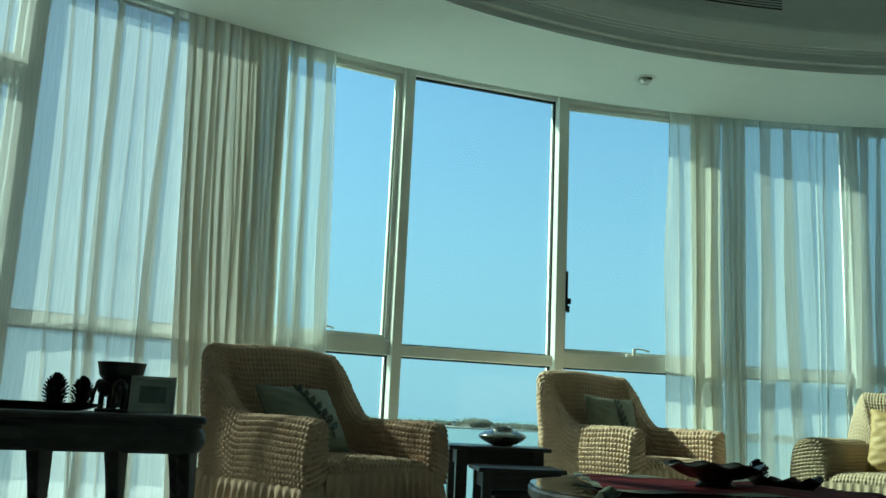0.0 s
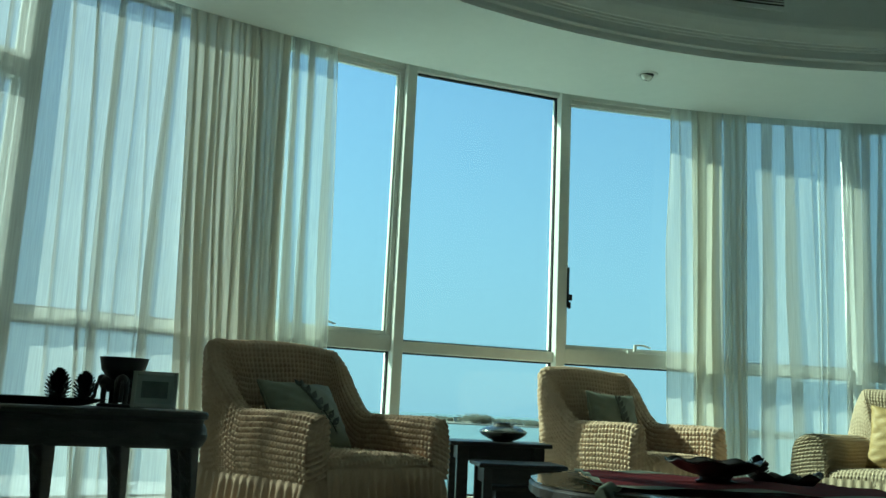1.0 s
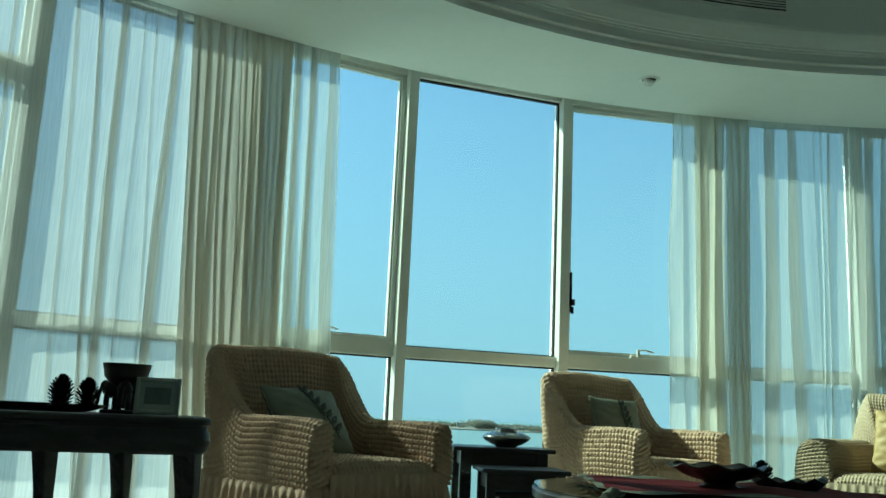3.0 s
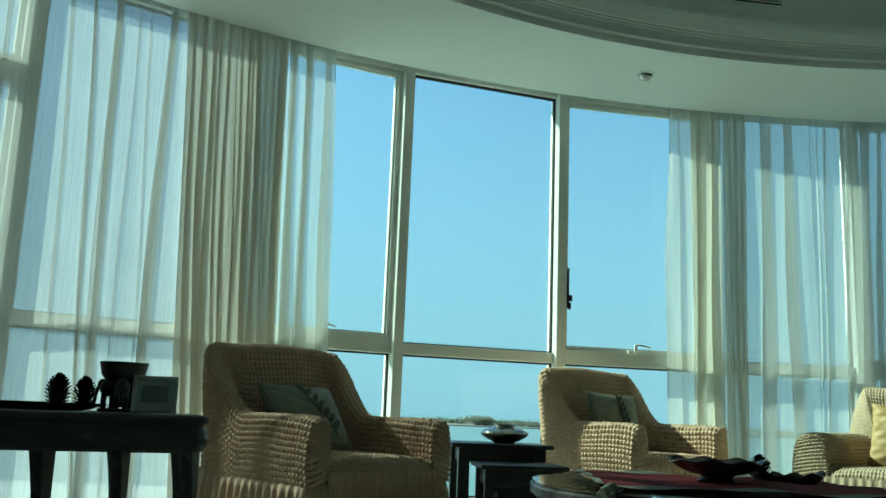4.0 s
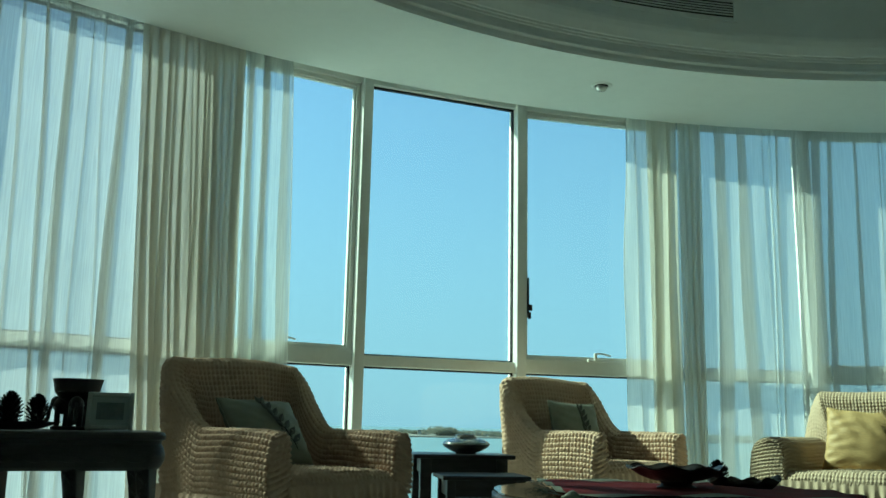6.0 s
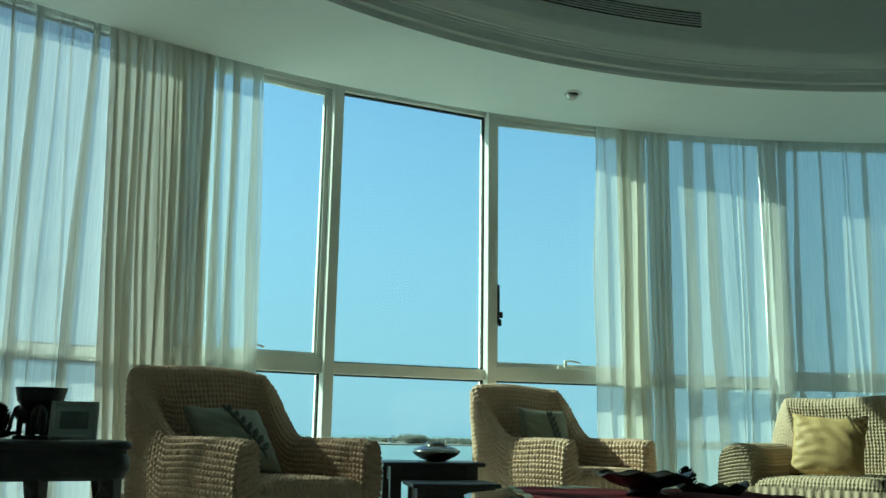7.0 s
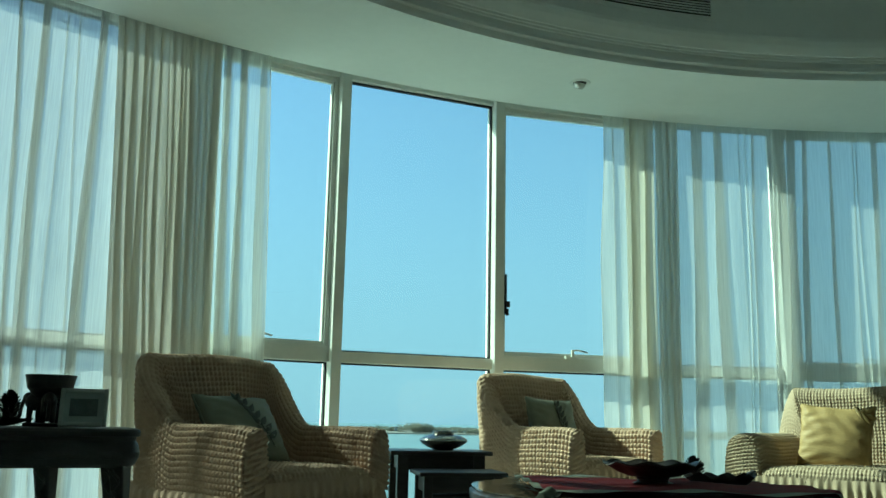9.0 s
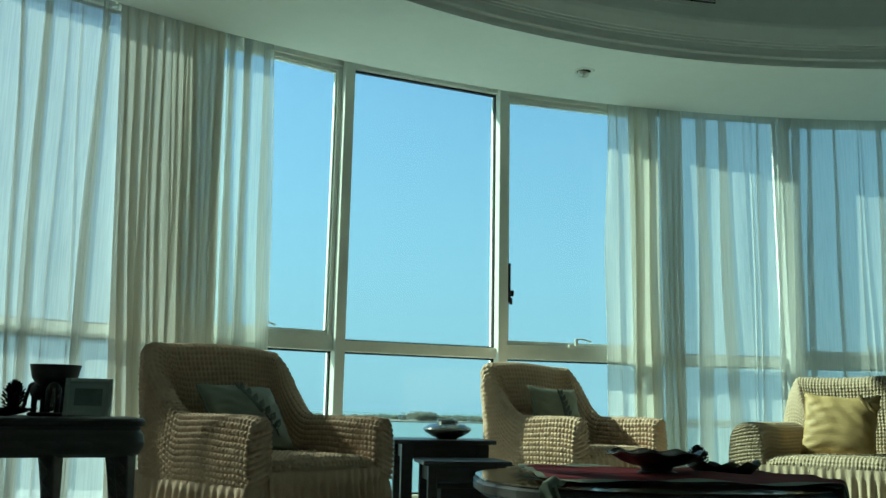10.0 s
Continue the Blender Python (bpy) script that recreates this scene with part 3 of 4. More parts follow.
def seat_thing(name, W, D, T, arm, back, material, pose_m, label, category, group="", seat_z=0.44, drop=0.36, seats=1, seed=1.0, flat_top=0.035, step=0.0042, skirt_z=0.345, pitch=0.025, pleat=1.0):
    th = empty(name, pose_m)
    tagged(th, label, category, group)
    P2, N2 = u_path(W, D, 0.16, step)
    nu = len(P2)
    y = P2[:, 1]
    d = D / 2 - y
    s = np.clip(1 - (d - flat_top) / drop, 0, 1)
    s = s * s * (3 - 2 * s) * 0.45 + s ** 2.0 * 0.55
    h = arm + (back - arm) * s
    h = h - 0.012 * np.clip(1 - (y + D / 2) / 0.10, 0, 1) ** 2
    mid = np.abs(P2[:, 0]) / (W / 2)
    h = h - 0.012 * (s > 0.97) * np.clip(mid - 0.3, 0, 1)
    backness = np.clip(1 - d / 0.34, 0, 1) ** 1.5
    nv = int((2 * (back - 0.38) + 0.2) / step)
    v = np.linspace(0, 1, nv)
    P = np.zeros((nu, nv, 3))
    for i in range(nu):
        r = T / 2
        zo, zi = skirt_z, seat_z - 0.06
        lo = h[i] - r - zo
        li = h[i] - r - zi
        arc = math.pi * r
        # v = 0.5 at the crest for all columns
        tot = lo + arc / 2
        out = np.clip(v / 0.5, 0, 1) * tot
        inn = np.clip((v - 0.5) / 0.5, 0, 1) * (li + arc / 2)
        first = v < 0.5
        ang = np.where(first, np.clip((out - lo) / r, 0, math.pi / 2), math.pi / 2 + np.clip(inn / r, 0, math.pi / 2))
        z = np.where(first, np.where(out < lo, zo + out, h[i] - r + r * np.sin(ang)), np.where(inn > arc / 2, h[i] - r - (inn - arc / 2), h[i] - r + r * np.sin(ang)))
        off = r - r * np.cos(ang)          # 0 outside .. T inside
        off = np.where(first & (out < lo), -0.012 * np.sin(np.clip(out / max(lo, 1e-6), 0, 1) * math.pi), off)
        deep = np.clip((h[i] - r - z) / 0.5, 0, 1)
        off = off + np.where(first, 0, 2.0 * abs(N2[i, 0] * N2[i, 1]) * 0.03 * np.clip((h[i] - z) / 0.15, 0, 1))
        off = off + np.where(first, 0, backness[i] * 0.075 * deep + 0.01 * np.sin(deep * math.pi))
        P[i, :, 0] = P2[i, 0] - N2[i, 0] * off
        P[i, :, 1] = P2[i, 1] - N2[i, 1] * off
        P[i, :, 2] = z
    # the inside sweeps round from back to arms in one soft curve
    reach = int(0.11 / step)
    ends = [2 * P[:1] - P[reach:0:-1], P, 2 * P[-1:] - P[-2:-reach - 2:-1]]
    run = np.cumsum(np.concatenate([ends[0][:1] * 0, *ends]), axis=0)
    soft = (run[2 * reach + 1:] - run[:-2 * reach - 1]) / (2 * reach + 1)
    inside = np.clip((v - 0.52) / 0.16, 0, 1)[None, :, None] * np.array([1.0, 1.0, 0.0])
    P = P * (1 - inside) + soft * inside
    # the back flares a little towards its top
    P[:, :, 0] *= 1 + (0.13 if W < 1 else 0.06) * np.clip((P[:, :, 2] - 0.60) / 0.35, 0, 1)
    # soft sag of the cloth
    P[:, :, 2] += 0.006 * np.sin(P[:, :, 0] * 9 + seed) * (P[:, :, 2] > 0.5)
    N = grid_normals(P)
    A, B = arc_lengths(P, 0), arc_lengths(P, 1)
    A = np.repeat(A[:, nv // 2:nv // 2 + 1], nv, 1) * 0.5 + np.repeat(A[:, 8:9], nv, 1) * 0.5
    B = B - B[:, nv // 2:nv // 2 + 1]
    sign = -1.0 if N[nu // 2, 10, 1] < 0 else 1.0
    crest = 1 - 0.45 * np.exp(-((v - 0.5) / 0.05) ** 2)
    P3 = P + N * sign * (puffs(A, B, pitch * 0.46, seed, pitch) * crest[None, :])[:, :, None]
    grid_object("cover", P3, material, th, flip=sign < 0)
    # arm fronts
    for side in (0, -1):
        half = nv // 2
        o, inn = P[side, :half], P[side, ::-1][:half]
        n = 2 + int(T / step)
        w = np.linspace(0, 1, n)[None, :, None]
        C = o[:, None, :] * (1 - w) + inn[:half, None, :] * w
        C[:, :, 1] -= 0.012 * np.sqrt(np.clip(1 - (2 * w[:, :, 0] - 1) ** 2, 0, 1))
        Nc = grid_normals(C)
        sg = -1.0 if Nc[half // 2, n // 2, 1] > 0 else 1.0
        a2, b2 = arc_lengths(C, 0), arc_lengths(C, 1)
        C = C + Nc * sg * puffs(a2, b2, pitch * 0.42, seed, pitch)[:, :, None]
        grid_object("arm_front", C, material, th, flip=sg < 0)
    # seat cushions
    inner = W - 2 * T
    for q in range(seats):
        x0, x1 = -inner / 2 + inner * q / seats, -inner / 2 + inner * (q + 1) / seats
        y0, y1 = -D / 2 - 0.015, D / 2 - T - 0.06
        nx = int((x1 - x0) / step)
        L = (y1 - y0) + 0.035
        ny = int(L / step)
        t = np.linspace(0, L, ny)
        X = np.linspace(x0 + 0.002, x1 - 0.002, nx)
        flat = y1 - y0 - 0.06
        rr = 0.05
        ang = np.clip((t - flat) / rr, 0, math.pi / 2)
        yy = np.where(t < flat, y1 - t, y1 - flat - rr * np.sin(ang))
        zz = np.where(t < flat, seat_z, seat_z - rr + rr * np.cos(ang)) - np.clip(t - flat - rr * math.pi / 2, 0, 1)
        S = np.zeros((nx, ny, 3))
        S[:, :, 0] = X[:, None]
        S[:, :, 1] = yy[None, :]
        xe = np.clip(np.minimum(X - x0, x1 - X) / 0.06, 0, 1)
        crown = 0.018 * np.sin(np.clip((X - x0) / (x1 - x0), 0, 1) * math.pi)
        S[:, :, 2] = zz[None, :] + (crown - 0.03 * (1 - xe) ** 2)[:, None] * (zz[None, :] > seat_z - rr * 0.9)
        S[:, :, 1] -= (0.02 * np.sin(np.clip((X - x0) / (x1 - x0), 0, 1) * math.pi))[:, None] * (t[None, :] / L)
        Ns = grid_normals(S)
        sg = 1.0 if Ns[nx // 2, 10, 2] > 0 else -1.0
        S = S + Ns * sg * puffs(arc_lengths(S, 0), np.repeat(t[None, :], nx, 0), pitch * 0.42, seed, pitch)[:, :, None]
        grid_object("seat", S, material, th, flip=sg < 0)
    # gathered skirt all round
    per = []
    R = 0.03
    corners = [(-W / 2 + R, -D / 2 + R, 180), (W / 2 - R, -D / 2 + R, 270), (W / 2 - R, D / 2 - R, 0), (-W / 2 + R, D / 2 - R, 90)]
    for cx, cy, a0 in corners:
        for k in range(9):
            a = radians(a0 + 90 * k / 8)
            per.append((cx + R * math.cos(a), cy + R * math.sin(a), math.cos(a), math.sin(a)))
    per.append(per[0])
    per = np.array(per)
    cum = np.concatenate([[0], np.cumsum(np.hypot(*(np.diff(per[:, :2], axis=0).T)))])
    q = np.arange(0, cum[-1], 0.005)
    px, py, qx, qy = [np.interp(q, cum, per[:, c]) for c in range(4)]
    rng = np.random.RandomState(int(seed * 10))
    ph = np.cumsum(rng.uniform(0.55, 1.05, len(q)) * 0.005 * 2 * math.pi / 0.040)
    wave = np.sin(ph) + 0.4 * np.sin(ph * 0.37 + 1)
    K = np.zeros((len(q), 11, 3))
    for r in range(11):
        f = r / 10
        z = skirt_z + 0.025 - (skirt_z + 0.02) * f
        if r == 0:
            o = -0.004
        else:
            o = 0.008 + 0.034 * f + wave * (0.006 + 0.012 * f)
        if r == 1:
            o = 0.012 + wave * 0.002
        K[:, r, 0], K[:, r, 1], K[:, r, 2] = px + qx * o, py + qy * o, z
    K = np.concatenate([K, K[:1]], axis=0)
    grid_object("skirt", K, material, th, label="gathered plain cloth skirt")
    # pleated cloth hanging from the seat's front edge
    xs = np.arange(-inner / 2 - 0.01, inner / 2 + 0.01, 0.004)
    ph = np.cumsum(rng.uniform(0.5, 1.1, len(xs)) * 0.004 * 2 * math.pi / 0.038)
    wave = np.sin(ph) + 0.4 * np.sin(ph * 0.41 + 2)
    bow = 0.02 * np.cos(xs / (inner / 2) * math.pi / 2)
    K = np.zeros((len(xs), 12, 3))
    for r in range(12):
        f = r / 11
        o = 0.016 + (0.004 if r == 1 else 0.0) + 0.03 * f + wave * (0.002 + 0.018 * pleat * min(1, f * 3.0) * (r > 1))
        K[:, r, 0], K[:, r, 1], K[:, r, 2] = xs, -D / 2 - o - bow, 0.402 - 0.385 * f
    grid_object("front_skirt", K, material, th, label="gathered plain cloth skirt")
    return th


# two armchairs and the sofa
seat_thing("armchair", 0.80, 0.86, 0.09, 0.625, 0.945, M_COVER, pose(-0.53, 4.15, 0, 0, 0, 47), "armchair in a puckered tan stretch slipcover with skirt", "armchair", "slipcovered armchairs", seed=1.0)
seat_thing("armchair", 0.80, 0.86, 0.09, 0.635, 0.968, M_COVER, pose(1.19, 5.65, 0, 0, 0, 35), "armchair in a puckered tan slipcover beside the nesting tables", "armchair", "slipcovered armchairs", seed=2.3, pitch=0.029)
seat_thing("sofa", 2.0, 0.9, 0.17, 0.615, 0.90, M_SOFA, pose(2.97, 4.53, 0, 0, 0, -44), "long sofa in a puckered cream stretch slipcover", "sofa", seats=2, seed=4.1, step=0.0041, pitch=0.0195, pleat=0.5, drop=0.16, flat_top=0.0)


# ---------------------------------------------------------------- pillows
def pillow_grid(w, h, t, n=44, seed=0.0, wrinkle=0.004):
    g = np.linspace(-1, 1, n)
    U, V = np.meshgrid(g, g, indexing="ij")
    puff = np.clip((1 - np.abs(U) ** 2.4) * (1 - np.abs(V) ** 2.4), 0, 1) ** 0.42
    pin = 1 - 0.07 * (1 - np.abs(U) ** 2) * np.abs(V) ** 3
    pin2 = 1 - 0.07 * (1 - np.abs(V) ** 2) * np.abs(U) ** 3
    X, Z = U * w / 2 * pin2, V * h / 2 * pin
    wr = wrinkle * np.sin(U * 9 + 5 * V + seed) * np.sin(V * 7 + seed) * (np.maximum(np.abs(U), np.abs(V)) ** 2)
    wr = wr + wrinkle * 0.25 * np.sin(V * 27 + 3 * U + 2 * np.sin(U * 4 + seed)) * np.exp(-((U + 0.8) / 0.5) ** 2)
    wr = wr + wrinkle * 0.45 * np.sin(U * 13 + 4 * np.sin(V * 3.1 + seed) + seed) * np.exp(-((V - 0.45) / 0.55) ** 2) + wrinkle * 0.3 * np.sin(V * 17 + 5 * np.sin(U * 2.3 + seed))
    out = []
    for sgn in (-1, 1):
        P = np.zeros((n, n, 3))
        P[:, :, 0], P[:, :, 2] = X, Z
        P[:, :, 1] = sgn * (t / 2 * puff + 0.003) + wr
        out.append(P)
    return out


def pillow(w, h, t, material, m, label, seed=0.0, wrinkle=0.004, name="throw_pillow"):
    th = empty(name, m)
    tagged(th, label, "cushion")
    A, B = pillow_grid(w, h, t, seed=seed, wrinkle=wrinkle)
    n = A.shape[0]
    verts = A.reshape(-1, 3).tolist() + B.reshape(-1, 3).tolist()
    faces = []
    for i in range(n - 1):
        for j in range(n - 1):
            a = i * n + j
            faces.append((a, a + n, a + n + 1, a + 1))
            a += n * n
            faces.append((a, a + 1, a + n + 1, a + n))
    rim = [i * n for i in range(n)] + [(n - 1) * n + j for j in range(1, n)] + [i * n + n - 1 for i in range(n - 2, -1, -1)] + [j for j in range(n - 2, 0, -1)]
    for k in range(len(rim)):
        a, b = rim[k], rim[(k + 1) % len(rim)]
        faces.append((b, a, a + n * n, b + n * n))
    from_data("cushion_body", verts, faces, material, th, smooth=True)
    # piping
    ring = [Vector((np.array(verts[a]) + np.array(verts[a + n * n])) / 2) for a in rim]
    part("piping", tube(ring, 0.0045, closed=True), material, th, smooth=True)
    return th


M_SAGE = mat("sage green satin weave", (0.25, 0.26, 0.20), 0.55, var=0.08, scale=10, bump=0.2, bump_scale=300, spec=0.2)
M_LEAF = mat("dark green embroidery thread", (0.045, 0.05, 0.035), 0.5, var=0.3, scale=60)
M_BEAD = mat("pearly grey beads", (0.35, 0.35, 0.30), 0.25, var=0.1)
M_GOLD = mat("gold satin", (0.46, 0.325, 0.14), 0.58, var=0.14, scale=7, bump=0.35, bump_scale=38, stretch=(1, 1, 3), spec=0.3)


def leaf_shape(length, width, thick, m):
    bm = bmesh.new()
    n = 7
    top, rows = [], []
    for k in range(n):
        t = k / (n - 1)
        w = width * math.sin(math.pi * t ** 0.8) * 0.5 + 0.0004
        z = t * length
        rows.append([bm.verts.new(m @ Vector((-w, -thick * 0.4, z))), bm.verts.new(m @ Vector((0, -thick, z))), bm.verts.new(m @ Vector((w, -thick * 0.4, z)))])
    for a, b in zip(rows, rows[1:]):
        for j in range(2):
            bm.faces.new((a[j], a[j + 1], b[j + 1], b[j]))
    return bm


def embroider(th, w, h, t, seed, foot, lean):
    """A leafy sprig with beads on the pillow's front."""
    rng = random.Random(seed)

    def front(x, z):
        U, V = 2 * x / w, 2 * z / h
        p = max(0, (1 - abs(U) ** 2.4) * (1 - abs(V) ** 2.4)) ** 0.42
        return -(t / 2 * p + 0.008)
    stem = [Vector((foot - lean * k + 0.008 * math.sin(k / 2), front(foot - lean * k, -0.13 + 0.035 * k), -0.13 + 0.035 * k)) for k in range(8)]
    part("stem", tube(stem, 0.0025), M_LEAF, th)
    for k in range(1, 8):
        p = stem[k]
        for sgn in (-1, 1):
            if k < 3 and sgn < 0:
                continue
            m = Matrix.Translation(p) @ Matrix.Rotation(sgn * radians(48 - 3 * k), 4, "Y")
            part("leaf", leaf_shape(0.070 - 0.003 * k, 0.028, 0.004, m), M_LEAF, th)
    for k in range(9):
        x, z = foot - 0.025 + rng.uniform(-0.05, 0.05), -0.07 + rng.uniform(-0.06, 0.06)
        bm = bmesh.new()
        bmesh.ops.create_icosphere(bm, subdivisions=1, radius=0.006, matrix=Matrix.Translation((x, front(x, z) - 0.002, z)))
        part("bead", bm, M_BEAD, th)


C1, C2 = pose(-0.53, 4.15, 0, 0, 0, 47), pose(1.19, 5.65, 0, 0, 0, 35)
for cm, pm, sd in ((C1, pose(-0.05, 0.055, 0.605, -38, 1, -4), 1), (C2, pose(-0.02, 0.09, 0.635, -15, 2, -2), 2)):
    th = pillow(0.40, 0.36, 0.12, M_SAGE, cm @ pm, "sage green cushion with an embroidered leaf sprig on the armchair", seed=sd)
    embroider(th, 0.40, 0.36, 0.12, sd, *((0.105, 0.017) if sd == 1 else (0.04, 0.004)))

SF = pose(2.97, 4.53, 0, 0, 0, -44)
gp = pillow(0.39, 0.36, 0.14, M_GOLD, SF @ pose(-0.55, -0.02, 0.605, -16, 4, 8), "shiny gold satin cushion with a tied corner on the sofa", seed=5, wrinkle=0.0055)
bm = bmesh.new()
for x, z, ry, sx, sz in ((0.165, 0.158, -32, 0.050, 0.020), (0.122, 0.135, 62, 0.055, 0.017), (0.150, 0.120, 48, 0.048, 0.014), (0.178, 0.128, 20, 0.034, 0.014), (0.140, 0.152, -12, 0.026, 0.020)):
    bmesh.ops.create_icosphere(bm, subdivisions=2, radius=1, matrix=pose(x, -0.038, z, 0, ry, 0) @ Matrix.Diagonal((sx, 0.020, sz, 1)))
part("knot", bm, M_GOLD, gp, smooth=True)

# ---------------------------------------------------------------- side table
def round_rect(hx, hy, r, n=8):
    pts = []
    for cx, cy, a0 in ((hx - r, hy - r, 0), (-hx + r, hy - r, 90), (-hx + r, -hy + r, 180), (hx - r, -hy + r, 270)):
        for k in range(n + 1):
            a = radians(a0 + 90 * k / n)
            pts.append((cx + r * math.cos(a), cy + r * math.sin(a)))
    return pts


def slab(profile, hx, hy, r):
    """Stacked rounded outlines (inset, z), capped."""
    verts, faces = [], []
    rings = [[(x, y, z) for x, y in round_rect(hx - o, hy - o, max(0.02, r - o))] for o, z in profile]
    n = len(rings[0])
    for rg in rings:
        verts += rg
    for k in range(len(rings) - 1):
        for j in range(n):
            faces.append((k * n + j, k * n + (j + 1) % n, (k + 1) * n + (j + 1) % n, (k + 1) * n + j))
    faces.append(tuple(range(n))[::-1])
    faces.append(tuple(range((len(rings) - 1) * n, len(rings) * n)))
    return verts, faces


def cyl_bm(r0, r1, z0, z1, seg=24, cx=0, cy=0):
    bm = bmesh.new()
    bmesh.ops.create_cone(bm, cap_ends=True, segments=seg, radius1=r0, radius2=r1, depth=z1 - z0, matrix=Matrix.Translation((cx, cy, (z0 + z1) / 2)))
    return bm


def solid_lathe(name, profile, material, parent=None, steps=32, cx=0.0, cy=0.0, sx=1.0, sy=1.0, label="", smooth=True):
    v, f = lathe([(0.0005, profile[0][1])] + profile + [(0.0005, profile[-1][1])], steps, cx, cy, sx=sx, sy=sy)
    ob = from_data(name, v, f, material, parent, smooth=False, label=label)
    return ob


def leg_curve(m, height, r, bulge, material, parent, carved=True):
    """A curved square leg that sweeps outwards to the foot."""
    bm = bmesh.new()
    rings, n = [], 14
    for k in range(n + 1):
        t = k / n
        z = height * (1 - t)
        o = bulge * (math.sin(t * math.pi * 0.9) * -0.45 + t ** 3 * 1.0)
        w = r * (1.25 - 0.55 * math.sin(t * math.pi * 0.85))
        ring = [m @ Vector((o + sx * w, sy * w, z)) for sx, sy in ((-1, -1), (1, -1), (1, 1), (-1, 1))]
        rings.append([bm.verts.new(p) for p in ring])
    for A, B in zip(rings, rings[1:]):
        for j in range(4):
            bm.faces.new((A[j], A[(j + 1) % 4], B[(j + 1) % 4], B[j]))
    bm.faces.new(rings[0][::-1]); bm.faces.new(rings[-1])
    bmesh.ops.recalc_face_normals(bm, faces=bm.faces)
    bmesh.ops.bevel(bm, geom=[e for e in bm.edges], offset=0.003, segments=1, affect="EDGES")
    leg = part("leg", bm, material, parent)
    if carved:
        for side in (-1, 1):
            path = []
            for k in range(1, 40):
                t = k / 41
                o = bulge * (math.sin(t * math.pi * 0.9) * -0.45 + t ** 3)
                w = r * (1.25 - 0.55 * math.sin(t * math.pi * 0.85))
                path.append(m @ Vector((o + w * 0.5 * math.sin(k * 1.35), side * (w + 0.001), height * (1 - t))))
            bm = tube(path, 0.006)
            part("carving", bm, material, leg)
    return leg


ST = 0.617
TABLE_M = pose(0.007 - 3.03 * math.sin(radians(21)), -0.047 + 3.03 * math.cos(radians(21)), 0, 0, 0, 21)


def on_table(x, y, rz=0.0, z=0.0, rx=0.0):
    return TABLE_M @ pose(x, y, ST + z, rx, 0, rz)


tb = tagged(empty("side_table", TABLE_M), "black carved wooden side table with curved legs", "table")
TXC, THX, THY = -0.10, 0.455, 0.20


def shifted(vs):
    return [(x + TXC, y, z) for x, y, z in vs]


e_v, e_f = slab([(0.014, ST - 0.026), (0.006, ST - 0.022), (0.004, ST - 0.010), (0.008, ST - 0.003), (0.018, ST)], THX, THY, 0.05)
from_data("tabletop", shifted(e_v), e_f, M_DARK, tb)
e_v, e_f = slab([(0.026, ST - 0.114), (0.014, ST - 0.104), (0.004, ST - 0.085), (0.002, ST - 0.070), (0.008, ST - 0.046), (0.016, ST - 0.036), (0.014, ST - 0.026)], THX, THY, 0.06)
apron = from_data("apron", shifted(e_v), e_f, M_DARK, tb)
for k in range(9):
    bm = bmesh.new()
    m = pose(TXC - THX + 0.10 + 0.09 * k, -THY + 0.004, ST - 0.078)
    bmesh.ops.create_icosphere(bm, subdivisions=2, radius=1, matrix=m @ Matrix.Diagonal((0.034, 0.006, 0.012, 1)))
    part("carving", bm, M_DARK, apron)
for x in (0.298, 0.098, -0.116, -0.33):
    for sy, rz in ((-0.155, 143), (0.155, 143)):
        leg_curve(pose(x, sy, 0, 0, 0, rz), ST - 0.108, 0.0195, 0.045, M_DARK, tb)

# ---------------------------------------------------------------- nest of tables with a metal bowl
def nest_table(cx, cy, w, d, z, rz, label, half=0.021, inset=0.045):
    th = tagged(empty("nesting_table", pose(cx, cy, 0, 0, 0, rz)), label, "table", "nest of small tables")
    part("tabletop", box(-w / 2, w / 2, -d / 2, d / 2, z - 0.022, z, 0.005), M_DARK, th)
    for sx in (-1, 1):
        for sy in (-1, 1):
            part("leg", box(sx * (w / 2 - inset) - half, sx * (w / 2 - inset) + half, sy * (d / 2 - 0.04) - half, sy * (d / 2 - 0.04) + half, 0, z - 0.022, 0.003), M_DARK, th)
    for sy in (-1, 1):
        part("apron", box(-w / 2 + 0.062, w / 2 - 0.062, sy * (d / 2 - 0.04) - 0.009, sy * (d / 2 - 0.04) + 0.009, z - 0.10, z - 0.022, 0.002), M_DARK, th)
    for sx in (-1, 1):
        part("apron", box(sx * (w / 2 - inset) - 0.009, sx * (w / 2 - inset) + 0.009, -d / 2 + 0.057, d / 2 - 0.057, z - 0.10, z - 0.022, 0.002), M_DARK, th)
        part("stretcher", box(sx * (w / 2 - inset) - 0.011, sx * (w / 2 - inset) + 0.011, -d / 2 + 0.057, d / 2 - 0.057, 0.05, 0.08, 0.002), M_DARK, th)
    return th


nest_table(0.335, 5.02, 0.55, 0.42, 0.50, 6, "black wooden nesting table with a metal bowl on it", 0.030, 0.070)
nest_table(0.424, 4.62, 0.44, 0.36, 0.412, 6, "smaller black wooden nesting table pulled out in front")
nest_table(0.424, 4.64, 0.295, 0.27, 0.300, 6, "smallest black wooden nesting table tucked under the others")

